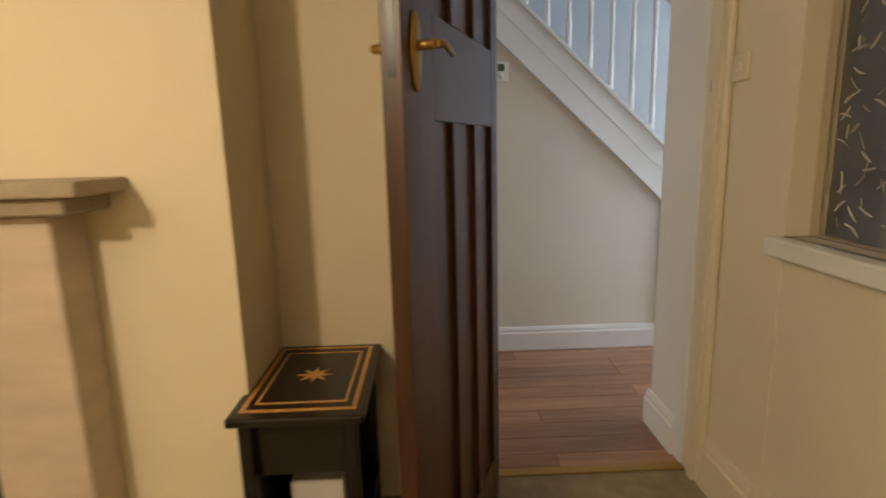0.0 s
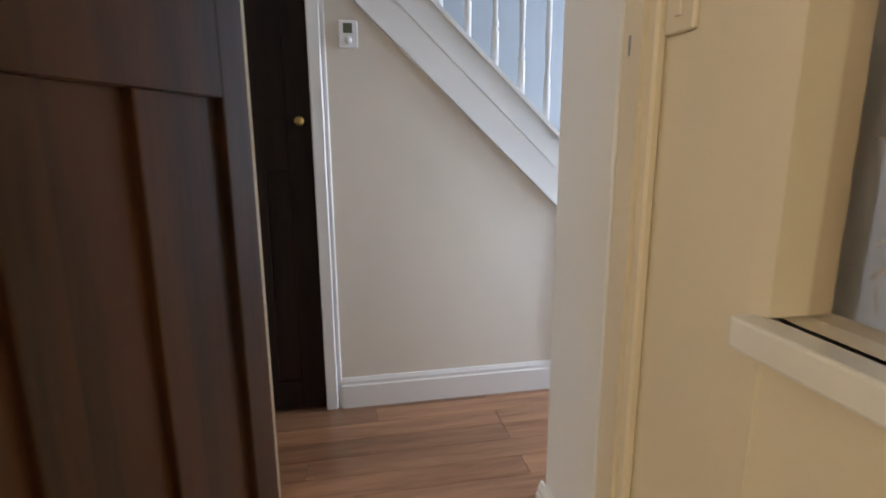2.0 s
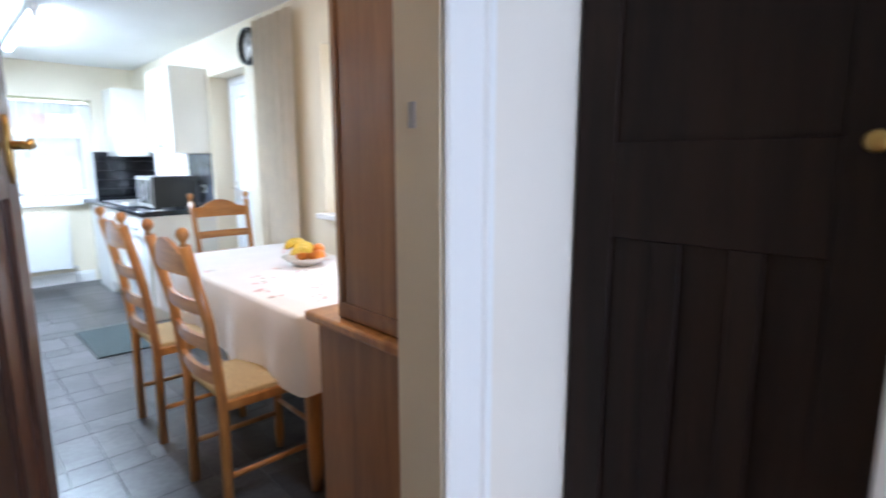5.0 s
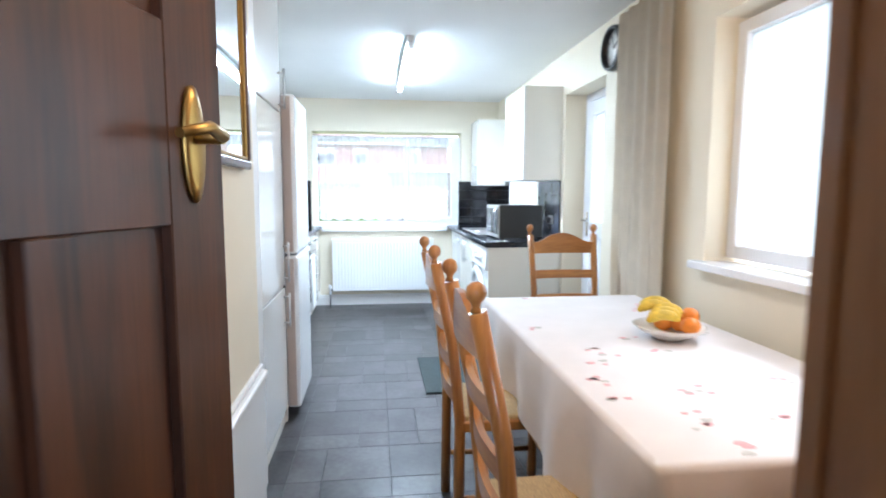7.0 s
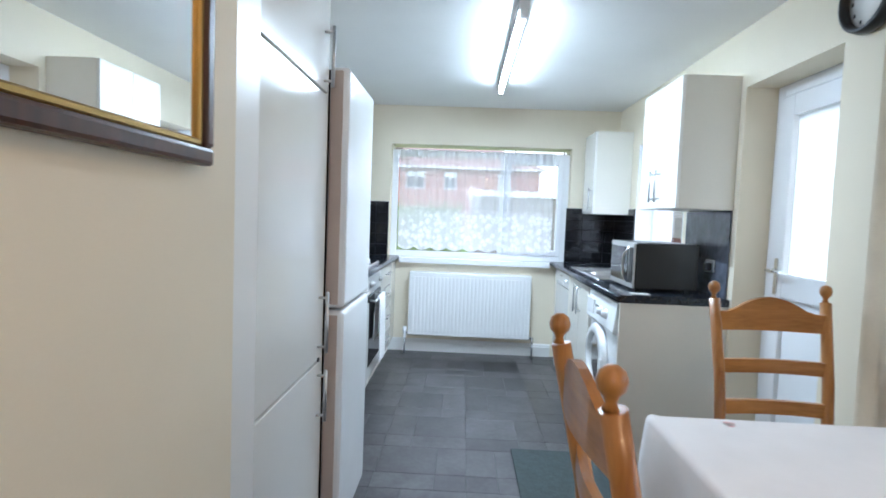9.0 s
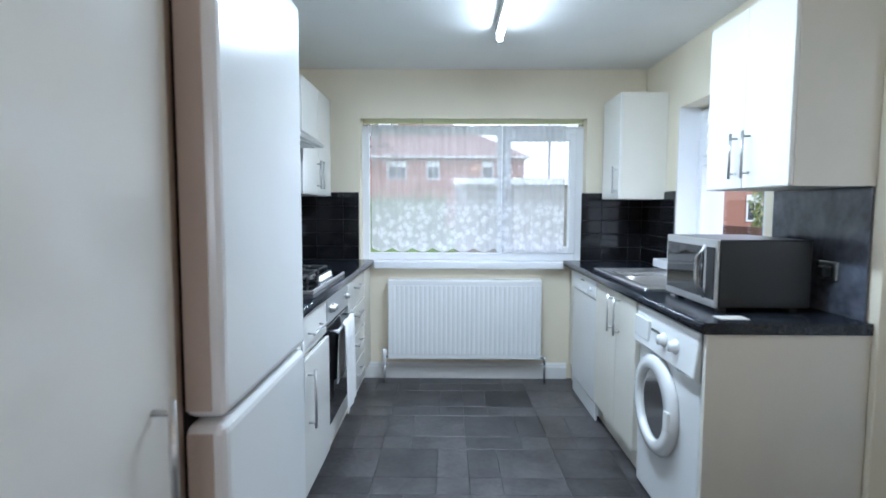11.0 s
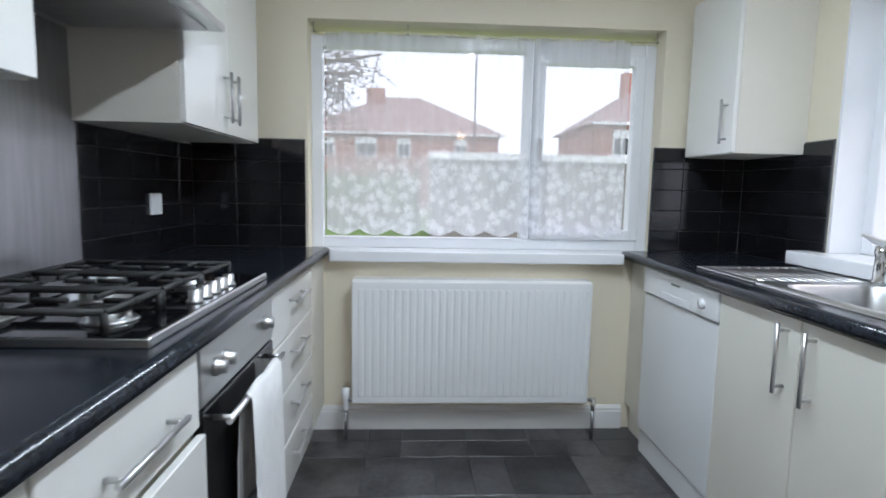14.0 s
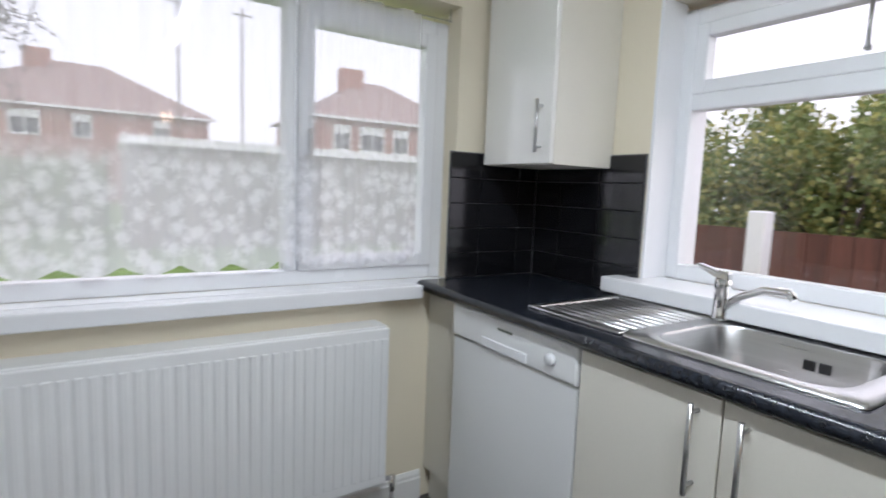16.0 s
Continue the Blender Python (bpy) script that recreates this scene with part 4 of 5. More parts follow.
part("bowl", rings([rounded(SX0 + i, SYa + i, SX1 - i, SYb - i, 0.075 - i * 0.3, WT + 0.006 - d) for i, d in ((0.0, 0.0), (0.004, 0.006), (0.010, 0.10), (0.02, 0.145), (0.05, 0.158))], True), STEEL, sk, "rounded steel bowl")
part("rim", rings([rounded(2.645, 6.40, 3.10, 6.93, 0.02, WT + 0.001), rounded(2.647, 6.402, 3.098, 6.929, 0.02, WT + 0.007), rounded(SX0, SYa, SX1, SYb, 0.075, WT + 0.006)], False), STEEL, sk)
part("drainer_rim", joined(box(2.645, 6.931, WT + 0.0005, SX0 - 0.015, 7.28, WT + 0.007, 0.002), box(SX1 + 0.02, 6.931, WT + 0.0005, 3.10, 7.28, WT + 0.007, 0.002), box(SX0 - 0.0145, 7.255, WT + 0.0005, SX1 + 0.0195, 7.28, WT + 0.007, 0.002)), STEEL, sk)
part("drainer", box(SX0 - 0.0145, 6.931, WT + 0.0005, SX1 + 0.0195, 7.2545, WT + 0.003), STEEL, sk)
for k in range(10):
    xk = SX0 + 0.005 + k * 0.037
    part("rib", rod([(xk, 6.945, WT + 0.003), (xk, 7.24, WT + 0.005)], 0.005, 8), STEEL, sk)
tp = part("tap", joined(lathe(3.055, 6.905, WT + 0.007, [(0.029, 0), (0.027, 0.008), (0.023, 0.014), (0.021, 0.085), (0.024, 0.10), (0.022, 0.118), (0.001, 0.122)], 20), rod([(3.055, 6.895, WT + 0.045), (3.05, 6.85, WT + 0.085), (3.04, 6.78, WT + 0.118), (3.03, 6.715, WT + 0.122), (3.028, 6.70, WT + 0.105)], 0.013, 12, 0.011)), CHROME, sk, "chrome mixer tap")
part("tap_lever", prism([(6.885, WT + 0.122), (6.93, WT + 0.128), (6.99, WT + 0.155), (6.985, WT + 0.165), (6.92, WT + 0.150), (6.885, WT + 0.148)], "x", 3.043, 3.067, 0.004), CHROME, tp)
part("overflow", joined(box(SX1 - 0.013, 6.60, WT - 0.06, SX1 - 0.006, 6.625, WT - 0.035), box(SX1 - 0.013, 6.635, WT - 0.06, SX1 - 0.006, 6.66, WT - 0.035)), BLACK, sk)

mw = thing("microwave", (2.9, 6.08, WT), "black microwave with silver front on the worktop", "microwave")
MX, MY0, MY1, MZ0, MZ1 = 2.70, 5.83, 6.28, WT + 0.015, WT + 0.275
part("case", box(MX + 0.012, MY0, MZ0, 3.06, MY1, MZ1, 0.006), BLACK, mw)
part("front_frame", box(MX, MY0, MZ0, MX + 0.0125, MY1, MZ1, 0.003), STEEL, mw, "silver front frame")
part("door_glass", box(MX - 0.003, MY0 + 0.10, MZ0 + 0.03, MX + 0.001, MY1 - 0.015, MZ1 - 0.03, 0.001), BLACKGLASS, mw, "dark glass door")
part("control_strip", box(MX - 0.003, MY0 + 0.012, MZ0 + 0.03, MX + 0.001, MY0 + 0.075, MZ1 - 0.03, 0.001), BLACK, mw)
part("handle", rod([(MX, MY0 + 0.088, MZ0 + 0.03), (MX - 0.03, MY0 + 0.088, MZ0 + 0.08), (MX - 0.034, MY0 + 0.088, MZ0 + 0.13), (MX - 0.03, MY0 + 0.088, MZ1 - 0.07), (MX, MY0 + 0.088, MZ1 - 0.025)], 0.009, 10), STEEL, mw, "curved silver handle")
for fx in (MX + 0.03, 3.0):
    for fy in (MY0 + 0.03, MY1 - 0.06):
        part("foot", box(fx, fy, WT, fx + 0.03, fy + 0.03, MZ0), BLACK, mw)
solid("paper_note", box(2.66, 5.70, WT + 0.0005, 2.76, 5.76, WT + 0.003), CHINA, "small white paper on the worktop", "paper")
solid("picture_tile", box(XR - 0.012, 5.67, WT + 0.001, XR - 0.004, 6.22, CB - 0.002), GREYPRINT, "grey picture splashback with blossom print", "splashback")
so = thing("socket", (XR - 0.02, 5.86, 1.06), "double socket with black plug on the splashback", "socket")
part("plate", box(XR - 0.022, 5.80, 1.03, XR - 0.0125, 5.90, 1.10, 0.003), STEEL, so)
part("plug", box(XR - 0.055, 5.82, 1.04, XR - 0.022, 5.86, 1.085, 0.006), BLACK, so, "black plug")
so = thing("socket", (XL + 0.02, 7.445, 1.07), "white switch plate on black tiles", "socket")
part("plate", box(XL + 0.0125, 7.402, 1.068, XL + 0.024, 7.488, 1.153, 0.003), PVC, so)

u = unit("wall_cabinet", 2.865, XR - 0.002, 5.665, 6.245, CB, 2.07, "white gloss wall cabinet beside the back door", plinth=False, group="wall cabinets")
for y0, y1, yh in ((5.665, 5.955, 5.91), (5.955, 6.245, 6.0)):
    d = front(u, "door", 2.865, y0, y1, CB, 2.07, -1)
    bar_handle(d, (2.847, yh, CB + 0.06), (2.847, yh, CB + 0.20), (-0.028, 0, 0))
u = unit("wall_cabinet", 2.85, XR - 0.002, 7.42, 7.80, 1.36, 2.06, "narrow cream wall cabinet in the corner", plinth=False, group="wall cabinets")
d = front(u, "door", 2.85, 7.42, 7.80, 1.36, 2.06, -1)
bar_handle(d, (2.832, 7.47, 1.42), (2.832, 7.47, 1.56), (-0.028, 0, 0))

# radiator
ra = thing("radiator", (1.82, 7.75, 0.175), "white pressed steel panel radiator below the window", "radiator")
part("panel", box(1.258, 7.700, 0.178, 2.385, 7.720, 0.765, 0.006, 2), ENAMEL, ra)
for k in range(32):
    xk = 1.288 + k * 0.0343
    part("flute", box(xk, 7.6955, 0.215, xk + 0.024, 7.7015, 0.728, 0.003), ENAMEL, ra)
part("top_grille", box(1.258, 7.722, 0.74, 2.385, 7.79, 0.768, 0.003), ENAMEL, ra)
part("back_panel", box(1.258, 7.79, 0.178, 2.385, 7.828, 0.765), ENAMEL, ra)
for xv in (1.23, 2.415):
    v = part("valve", lathe(xv, 7.71, 0.14, [(0.012, 0), (0.014, 0.02), (0.014, 0.06), (0.018, 0.065), (0.018, 0.11), (0.001, 0.112)] if xv < 2 else [(0.010, 0), (0.012, 0.02), (0.012, 0.06), (0.001, 0.062)], 14), PVC if xv < 2 else CHROME, ra, "radiator valve")
    part("pipe", rod([(xv, 7.71, 0.0), (xv, 7.71, 0.15)], 0.008, 8), DARKSTEEL, v)
    part("tail", rod([(xv, 7.71, 0.19), (1.27 if xv < 2 else 2.37, 7.71, 0.20)], 0.009, 8), DARKSTEEL, v)


# ---- windows ----
def frame_rect(x0, z0, x1, z1, w, y0, y1, at):
    return joined(at(x0, y0, z0, x0 + w, y1, z1), at(x1 - w, y0, z0, x1, y1, z1), at(x0 + w, y0, z0, x1 - w, y1, z0 + w), at(x0 + w, y0, z1 - w, x1 - w, y1, z1))


def flat(x0, y0, z0, x1, y1, z1):
    return box(x0, y0, z0, x1, y1, z1, 0.004)


def turned(x0, y0, z0, x1, y1, z1):
    return box(y0, x0, z0, y1, x1, z1, 0.004)


wi = thing("window_1", (1.88, YF + 0.1, WZ0), "white plastic kitchen window with a side casement", "window", kind="structure")
part("window_frame", frame_rect(WX0, WZ0 + 0.03, WX1, WZ1 - 0.045, 0.055, YF + 0.09, YF + 0.15, flat), PVC, wi)
part("mullion", box(2.07, YF + 0.09, WZ0 + 0.085, 2.116, YF + 0.15, WZ1 - 0.1, 0.004), PVC, wi)
part("casement", frame_rect(2.118, WZ0 + 0.085, WX1 - 0.055, WZ1 - 0.1, 0.052, YF + 0.075, YF + 0.13, flat), PVC, wi)
part("window_handle", joined(box(2.136, YF + 0.055, 1.33, 2.158, YF + 0.075, 1.37, 0.003), box(2.140, YF + 0.045, 1.34, 2.154, YF + 0.057, 1.45, 0.003)), STEEL, wi)
part("pane", box(WX0 + 0.055, YF + 0.118, WZ0 + 0.085, 2.07, YF + 0.122, WZ1 - 0.1), CLEAR, wi).visible_shadow = False
part("pane", box(2.17, YF + 0.112, WZ0 + 0.135, WX1 - 0.105, YF + 0.116, WZ1 - 0.15), CLEAR, wi).visible_shadow = False
part("window_sill", joined(box(1.146, YF - 0.07, WZ0 - 0.020, 2.552, YF, WZ0 + 0.031, 0.006, 2), box(WX0 + 0.001, YF + 0.001, WZ0 + 0.001, WX1 - 0.001, YF + 0.088, WZ0 + 0.031)), PVC, wi)


def net(x0, x1, z0, z1, y, waves):
    """A hanging net with soft folds and a scalloped hem."""
    bm = bmesh.new()
    n = int((x1 - x0) / 0.012)
    rows = []
    for i in range(12):
        k = i / 11
        row = []
        for j in range(n + 1):
            x = x0 + (x1 - x0) * j / n
            hem = 0.028 * abs(math.sin(math.pi * (x - x0) / 0.155)) if i == 0 else 0
            z = z0 + 0.02 - hem + (z1 - z0) * k
            row.append(bm.verts.new((x, y + 0.010 * math.sin(x * waves) + 0.006 * math.sin(x * waves * 2.7 + 1), z)))
        rows.append(row)
    for a, b in zip(rows, rows[1:]):
        for j in range(n):
            bm.faces.new((a[j], a[j + 1], b[j + 1], b[j])).smooth = True
    return bm


ob = solid("net_curtain", net(WX0 + 0.075, 2.10, WZ0 + 0.105, WZ1 - 0.06, YF + 0.055, 40), LACE, "white floral lace net curtain on a wire", "curtain")
ob = solid("net_curtain", net(2.105, WX1 - 0.145, WZ0 + 0.105, WZ1 - 0.06, YF + 0.052, 52), LACE, "white floral lace net curtain on the casement", "curtain")
solid("curtain_wire", joined(rod([(WX0 + 0.01, YF + 0.05, WZ1 - 0.045), (1.88, YF + 0.05, WZ1 - 0.052), (WX1 - 0.01, YF + 0.05, WZ1 - 0.045)], 0.003, 6), *[rod([(x, YF + 0.05, WZ1 - 0.05), (x, YF + 0.05, WZ1)], 0.004, 6) for x in (WX0 + 0.02, 1.5, WX1 - 0.02)]), CHROME, "curtain wire on small hooks", "wire")

wi = thing("window_2", (XR + 0.1, 6.75, SZ0), "white plastic side window with a top opener", "window", kind="structure")
X0, X1 = XR + 0.13, XR + 0.19
part("window_frame", frame_rect(SY0, SZ0 + 0.02, SY1, SZ1 - 0.02, 0.055, X0, X1, turned), PVC, wi)
part("transom", box(X0, SY0 + 0.055, 1.565, X1, SY1 - 0.055, 1.62, 0.004), PVC, wi)
sash = part("top_sash", frame_rect(SY0 + 0.055, 1.62, SY1 - 0.055, SZ1 - 0.075, 0.045, X0 - 0.004, X1 - 0.01, turned), PVC, wi)
part("stay", joined(rod([(X0 - 0.012, 6.70, 1.68), (X0 - 0.012, 6.70, 1.80)], 0.006, 8), rod([(X0, 6.70, 1.68), (X0 - 0.014, 6.70, 1.68)], 0.010, 8)), STEEL, sash)
part("pane", box(XR + 0.158, SY0 + 0.055, SZ0 + 0.075, XR + 0.162, SY1 - 0.055, 1.565), CLEAR, wi).visible_shadow = False
part("pane", box(XR + 0.152, SY0 + 0.10, 1.665, XR + 0.156, SY1 - 0.10, SZ1 - 0.12), CLEAR, wi).visible_shadow = False
part("window_sill", box(XR - 0.10, SY0 - 0.02, WT + 0.012, XR + 0.13, SY1 + 0.09, WT + 0.066, 0.006, 2), PVC, wi)
structure("trim_side_reveal", joined(box(XR + 0.001, SY0, WT + 0.067, XR + 0.13, SY0 + 0.012, SZ1), box(XR + 0.001, SY1 - 0.012, WT + 0.067, XR + 0.13, SY1, SZ1)), PVC, "white plastic window reveal")
structure("trim_outer_reveal", joined(box(XR + 0.191, SY1 - 0.012, SZ0, XR + 0.30, SY1 - 0.001, SZ1), box(XR + 0.191, SY0 + 0.001, SZ0, XR + 0.30, SY0 + 0.012, SZ1)), PVC, "white outer window reveal")

bd = thing("door_back", (XR + 0.15, 5.27, 0), "white plastic back door with obscure glazing", "door", kind="structure")
part("door_frame", joined(turned(DY0, XR + 0.16, 0, DY0 + 0.06, XR + 0.23, DZ), turned(DY1 - 0.06, XR + 0.16, 0, DY1, XR + 0.23, DZ), turned(DY0 + 0.06, XR + 0.16, DZ - 0.06, DY1 - 0.06, XR + 0.23, DZ)), PVC, bd)
part("leaf", joined(turned(DY0 + 0.065, XR + 0.15, 0.03, DY0 + 0.16, XR + 0.21, DZ - 0.065), turned(DY1 - 0.16, XR + 0.15, 0.03, DY1 - 0.065, XR + 0.21, DZ - 0.065), turned(DY0 + 0.16, XR + 0.15, 0.03, DY1 - 0.16, XR + 0.21, 0.14), turned(DY0 + 0.16, XR + 0.15, 0.95, DY1 - 0.16, XR + 0.21, 1.07), turned(DY0 + 0.16, XR + 0.15, DZ - 0.165, DY1 - 0.16, XR + 0.21, DZ - 0.065), turned(DY0 + 0.16, XR + 0.17, 0.14, DY1 - 0.16, XR + 0.19, 0.95)), PVC, bd)
part("pane", box(XR + 0.178, DY0 + 0.16, 1.07, XR + 0.182, DY1 - 0.16, DZ - 0.165), FROST, bd, "obscure glass").visible_shadow = False
part("handle", joined(box(XR + 0.143, DY1 - 0.13, 0.96, XR + 0.15, DY1 - 0.10, 1.14, 0.003), rod([(XR + 0.145, DY1 - 0.115, 1.08), (XR + 0.10, DY1 - 0.115, 1.08), (XR + 0.10, DY1 - 0.23, 1.08)], 0.009, 10)), CHROME, bd, "chrome lever handle")

wi = thing("window_3", (XR + 0.1, 3.15, LZ0), "white dining window bright with daylight", "window", kind="structure")
part("window_frame", frame_rect(LY0, LZ0 + 0.02, LY1, LZ1 - 0.02, 0.055, XR + 0.10, XR + 0.16, turned), PVC, wi)
part("pane", box(XR + 0.128, LY0 + 0.055, LZ0 + 0.075, XR + 0.132, LY1 - 0.055, LZ1 - 0.075), FROST, wi).visible_shadow = False
part("window_sill", box(XR - 0.05, LY0 - 0.05, LZ0 - 0.03, XR + 0.10, LY1 + 0.05, LZ0 + 0.004, 0.006, 2), PVC, wi)


def drape(x, y0, y1, z0, z1, folds):
    bm = bmesh.new()
    n = folds * 8
    a = [bm.verts.new((x + 0.014 * math.sin(2 * math.pi * j / 8) + 0.005 * math.sin(j * 0.7), y0 + (y1 - y0) * j / n, z0)) for j in range(n + 1)]
    b = [bm.verts.new((x + 0.010 * math.sin(2 * math.pi * j / 8), y0 + (y1 - y0) * j / n, z1)) for j in range(n + 1)]
    for j in range(n):
        bm.faces.new((a[j], a[j + 1], b[j + 1], b[j])).smooth = True
    bmesh.ops.solidify(bm, geom=bm.faces[:], thickness=0.004)
    return bm


solid("long_curtain", drape(XR - 0.06, 4.08, 4.64, 0.10, 2.25, 5), CURTAIN, "peach cream curtain hanging beside the dining window", "curtain")

# tube light and clock
tl = thing("tube_light", (1.98, 6.15, H - 0.07), "white fluorescent batten light on the ceiling", "ceiling light")
part("batten", box(1.955, 5.35, H - 0.045, 2.005, 6.95, H - 0.002, 0.004), ENAMEL, tl)
part("tube", rod([(1.98, 5.40, H - 0.068), (1.98, 6.90, H - 0.068)], 0.013, 12), glow("tube_glow", TUBE, 75.0), tl, "glowing fluorescent tube")
for yk in (5.375, 6.925):
    part("end_cap", box(1.962, yk - 0.022, H - 0.085, 1.998, yk + 0.022, H - 0.044, 0.004), PVC, tl)

ck = thing("wall_clock", (XR, 4.78, 1.95), "round wall clock with black rim and white face", "clock")
CY, CZ = 4.78, 2.115
part("rim", lathe(XR - 0.001, CY, CZ, [(0.125, 0), (0.13, -0.02), (0.125, -0.045), (0.112, -0.05), (0.108, -0.03), (0.108, -0.004)], 36, "x"), BLACK, ck, "black plastic rim")
part("face", lathe(XR - 0.003, CY, CZ, [(0.11, 0), (0.11, -0.012), (0.001, -0.0125)], 36, "x"), CHINA, ck)
for k in range(12):
    a = k * math.pi / 6
    part("hour_mark", box(XR - 0.0175, CY + 0.09 * math.sin(a) - 0.004, CZ + 0.09 * math.cos(a) - 0.007, XR - 0.0155, CY + 0.09 * math.sin(a) + 0.004, CZ + 0.09 * math.cos(a) + 0.007), BLACK, ck)
part("pointer", joined(rod([(XR - 0.02, CY, CZ), (XR - 0.02, CY - 0.04, CZ + 0.03)], 0.003, 6), rod([(XR - 0.02, CY, CZ), (XR - 0.02, CY + 0.03, CZ + 0.07)], 0.002, 6)), BLACK, ck)

# ---- dining end ----
mi = thing("wall_mirror", (MW, 3.25, 1.38), "large wall mirror in a dark wood and gilt frame", "mirror")
MYa, MYb, MZa, MZb = 2.95, 3.71, 1.352, 2.0
fw = 0.03
for a in ((MYa, MZa, MYb, MZa + fw), (MYa, MZb - fw, MYb, MZb), (MYa, MZa + fw, MYa + fw, MZb - fw), (MYb - fw, MZa + fw, MYb, MZb - fw)):
    part("frame_bar", box(MW + 0.001, a[0], a[1], MW + 0.028, a[2], a[3], 0.007, 2), DARKWOOD, mi)
for a in ((MYa + fw, MZa + fw, MYb - fw, MZa + fw + 0.012), (MYa + fw, MZb - fw - 0.012, MYb - fw, MZb - fw), (MYa + fw, MZa + fw, MYa + fw + 0.012, MZb - fw), (MYb - fw - 0.012, MZa + fw, MYb - fw, MZb - fw)):
    part("gilt_slip", box(MW + 0.012, a[0], a[1], MW + 0.022, a[2], a[3], 0.003), BRASS, mi, "gilt inner slip")
part("glass", box(MW + 0.008, MYa + fw, MZa + fw, MW + 0.014, MYb - fw, MZb - fw), MIRROR, mi, "silvered mirror glass")

TX0, TX1, TY0, TY1, TZ = 2.27, 3.06, 2.62, 4.28, 0.745
ta = thing("dining_table", ((TX0 + TX1) / 2, (TY0 + TY1) / 2, 0), "wooden dining table under a white cloth", "table")
part("tabletop", box(TX0 + 0.02, TY0 + 0.02, TZ - 0.03, TX1 - 0.02, TY1 - 0.02, TZ, 0.004), PINE, ta)
for lx in (TX0 + 0.06, TX1 - 0.12):
    for ly in (TY0 + 0.06, TY1 - 0.12):
        part("leg", lathe(lx + 0.03, ly + 0.03, 0, [(0.022, 0), (0.028, 0.1), (0.034, 0.5), (0.036, 0.6), (0.036, TZ - 0.031)], 14), PINE, ta)


def tablecloth(x0, y0, x1, y1, z, drop):
    """A cloth over a table top, with soft folds on the hanging sides."""
    bm = bmesh.new()
    per = []
    n = 26
    for k in range(n):
        per.append((x0 + (x1 - x0) * k / n, y0, 0, -1))
    for k in range(n * 2):
        per.append((x1, y0 + (y1 - y0) * k / (2 * n), 1, 0))
    for k in range(n):
        per.append((x1 - (x1 - x0) * k / n, y1, 0, 1))
    for k in range(n * 2):
        per.append((x0, y1 - (y1 - y0) * k / (2 * n), -1, 0))
    m = len(per)
    rings = []
    for r, (o, h) in enumerate(((-0.012, 0.0), (0.0, -0.004), (0.006, -0.016), (0.010, -0.08), (0.014, -0.16), (0.016, -drop))):
        ring = []
        for i, (x, y, nx, ny) in enumerate(per):
            wv = 0.0 if r < 3 else (r - 2) * 0.006 * (math.sin(i * 0.55) + 0.6 * math.sin(i * 0.23 + 1))
            hz = 0.02 * math.sin(i * 0.31) if r == 5 else 0
            ring.append(bm.verts.new((x + nx * (o + wv), y + ny * (o + wv), z + h + hz)))
        rings.append(ring)
    top = bm.faces.new(rings[0])
    for a, b in zip(rings, rings[1:]):
        for i in range(m):
            bm.faces.new((a[i], a[(i + 1) % m], b[(i + 1) % m], b[i])).smooth = True
    bmesh.ops.recalc_face_normals(bm, faces=bm.faces)
    return bm


tc = solid("tablecloth", tablecloth(TX0, TY0, TX1, TY1, TZ + 0.012, 0.30), CLOTH, "white tablecloth printed with small pink roses", "tablecloth")
rng = random.Random(4)
for k in range(26):
    px, py = rng.uniform(TX0 + 0.05, TX1 - 0.05), rng.uniform(TY0 + 0.05, TY1 - 0.05)
    for q in range(3):
        rr = rng.uniform(0.009, 0.016)
        ang = rng.uniform(0, 6.28)
        cx, cy = px + 0.026 * math.cos(ang), py + 0.026 * math.sin(ang)
        pts = [(cx + rr * (1 + 0.3 * math.sin(3 * a + k)) * math.cos(a), cy + 0.7 * rr * math.sin(a)) for a in [j * math.pi / 5 for j in range(10)]]
        part("printed_flower" if q < 2 else "printed_leaf", prism(pts, "z", TZ + 0.0121, TZ + 0.0127), ROSE if q < 2 else LEAFPRINT, tc)

bw = solid("fruit_bowl", lathe(2.78, 3.47, TZ + 0.0125, [(0.05, 0), (0.055, 0.006), (0.10, 0.028), (0.125, 0.048), (0.121, 0.049), (0.095, 0.032), (0.05, 0.012), (0.001, 0.011)], 32), CHINA, "shallow white china fruit bowl", "bowl")
for k in range(5):
    pts = []
    for i in range(9):
        a = -0.9 + 1.8 * i / 8
        pts.append((2.735 + 0.018 * (k % 3) + 0.075 * math.sin(a), 3.43 + 0.022 * k + 0.01 * math.cos(a * 2), TZ + 0.055 + 0.008 * k + 0.05 * math.cos(a)))
    rs = [0.007, 0.015, 0.018, 0.019, 0.019, 0.019, 0.018, 0.014, 0.006]
    bm = rod(pts, 0.018, 9)
    vs = list(bm.verts)
    for i, p in enumerate(pts):
        for j in range(9):
            v = vs[i * 9 + j]
            v.co = Vector(p) + (v.co - Vector(p)) * (rs[i] / 0.018)
    solid("banana", bm, BANANA, "ripe yellow banana in the fruit bowl", "banana", "fruit in the bowl")
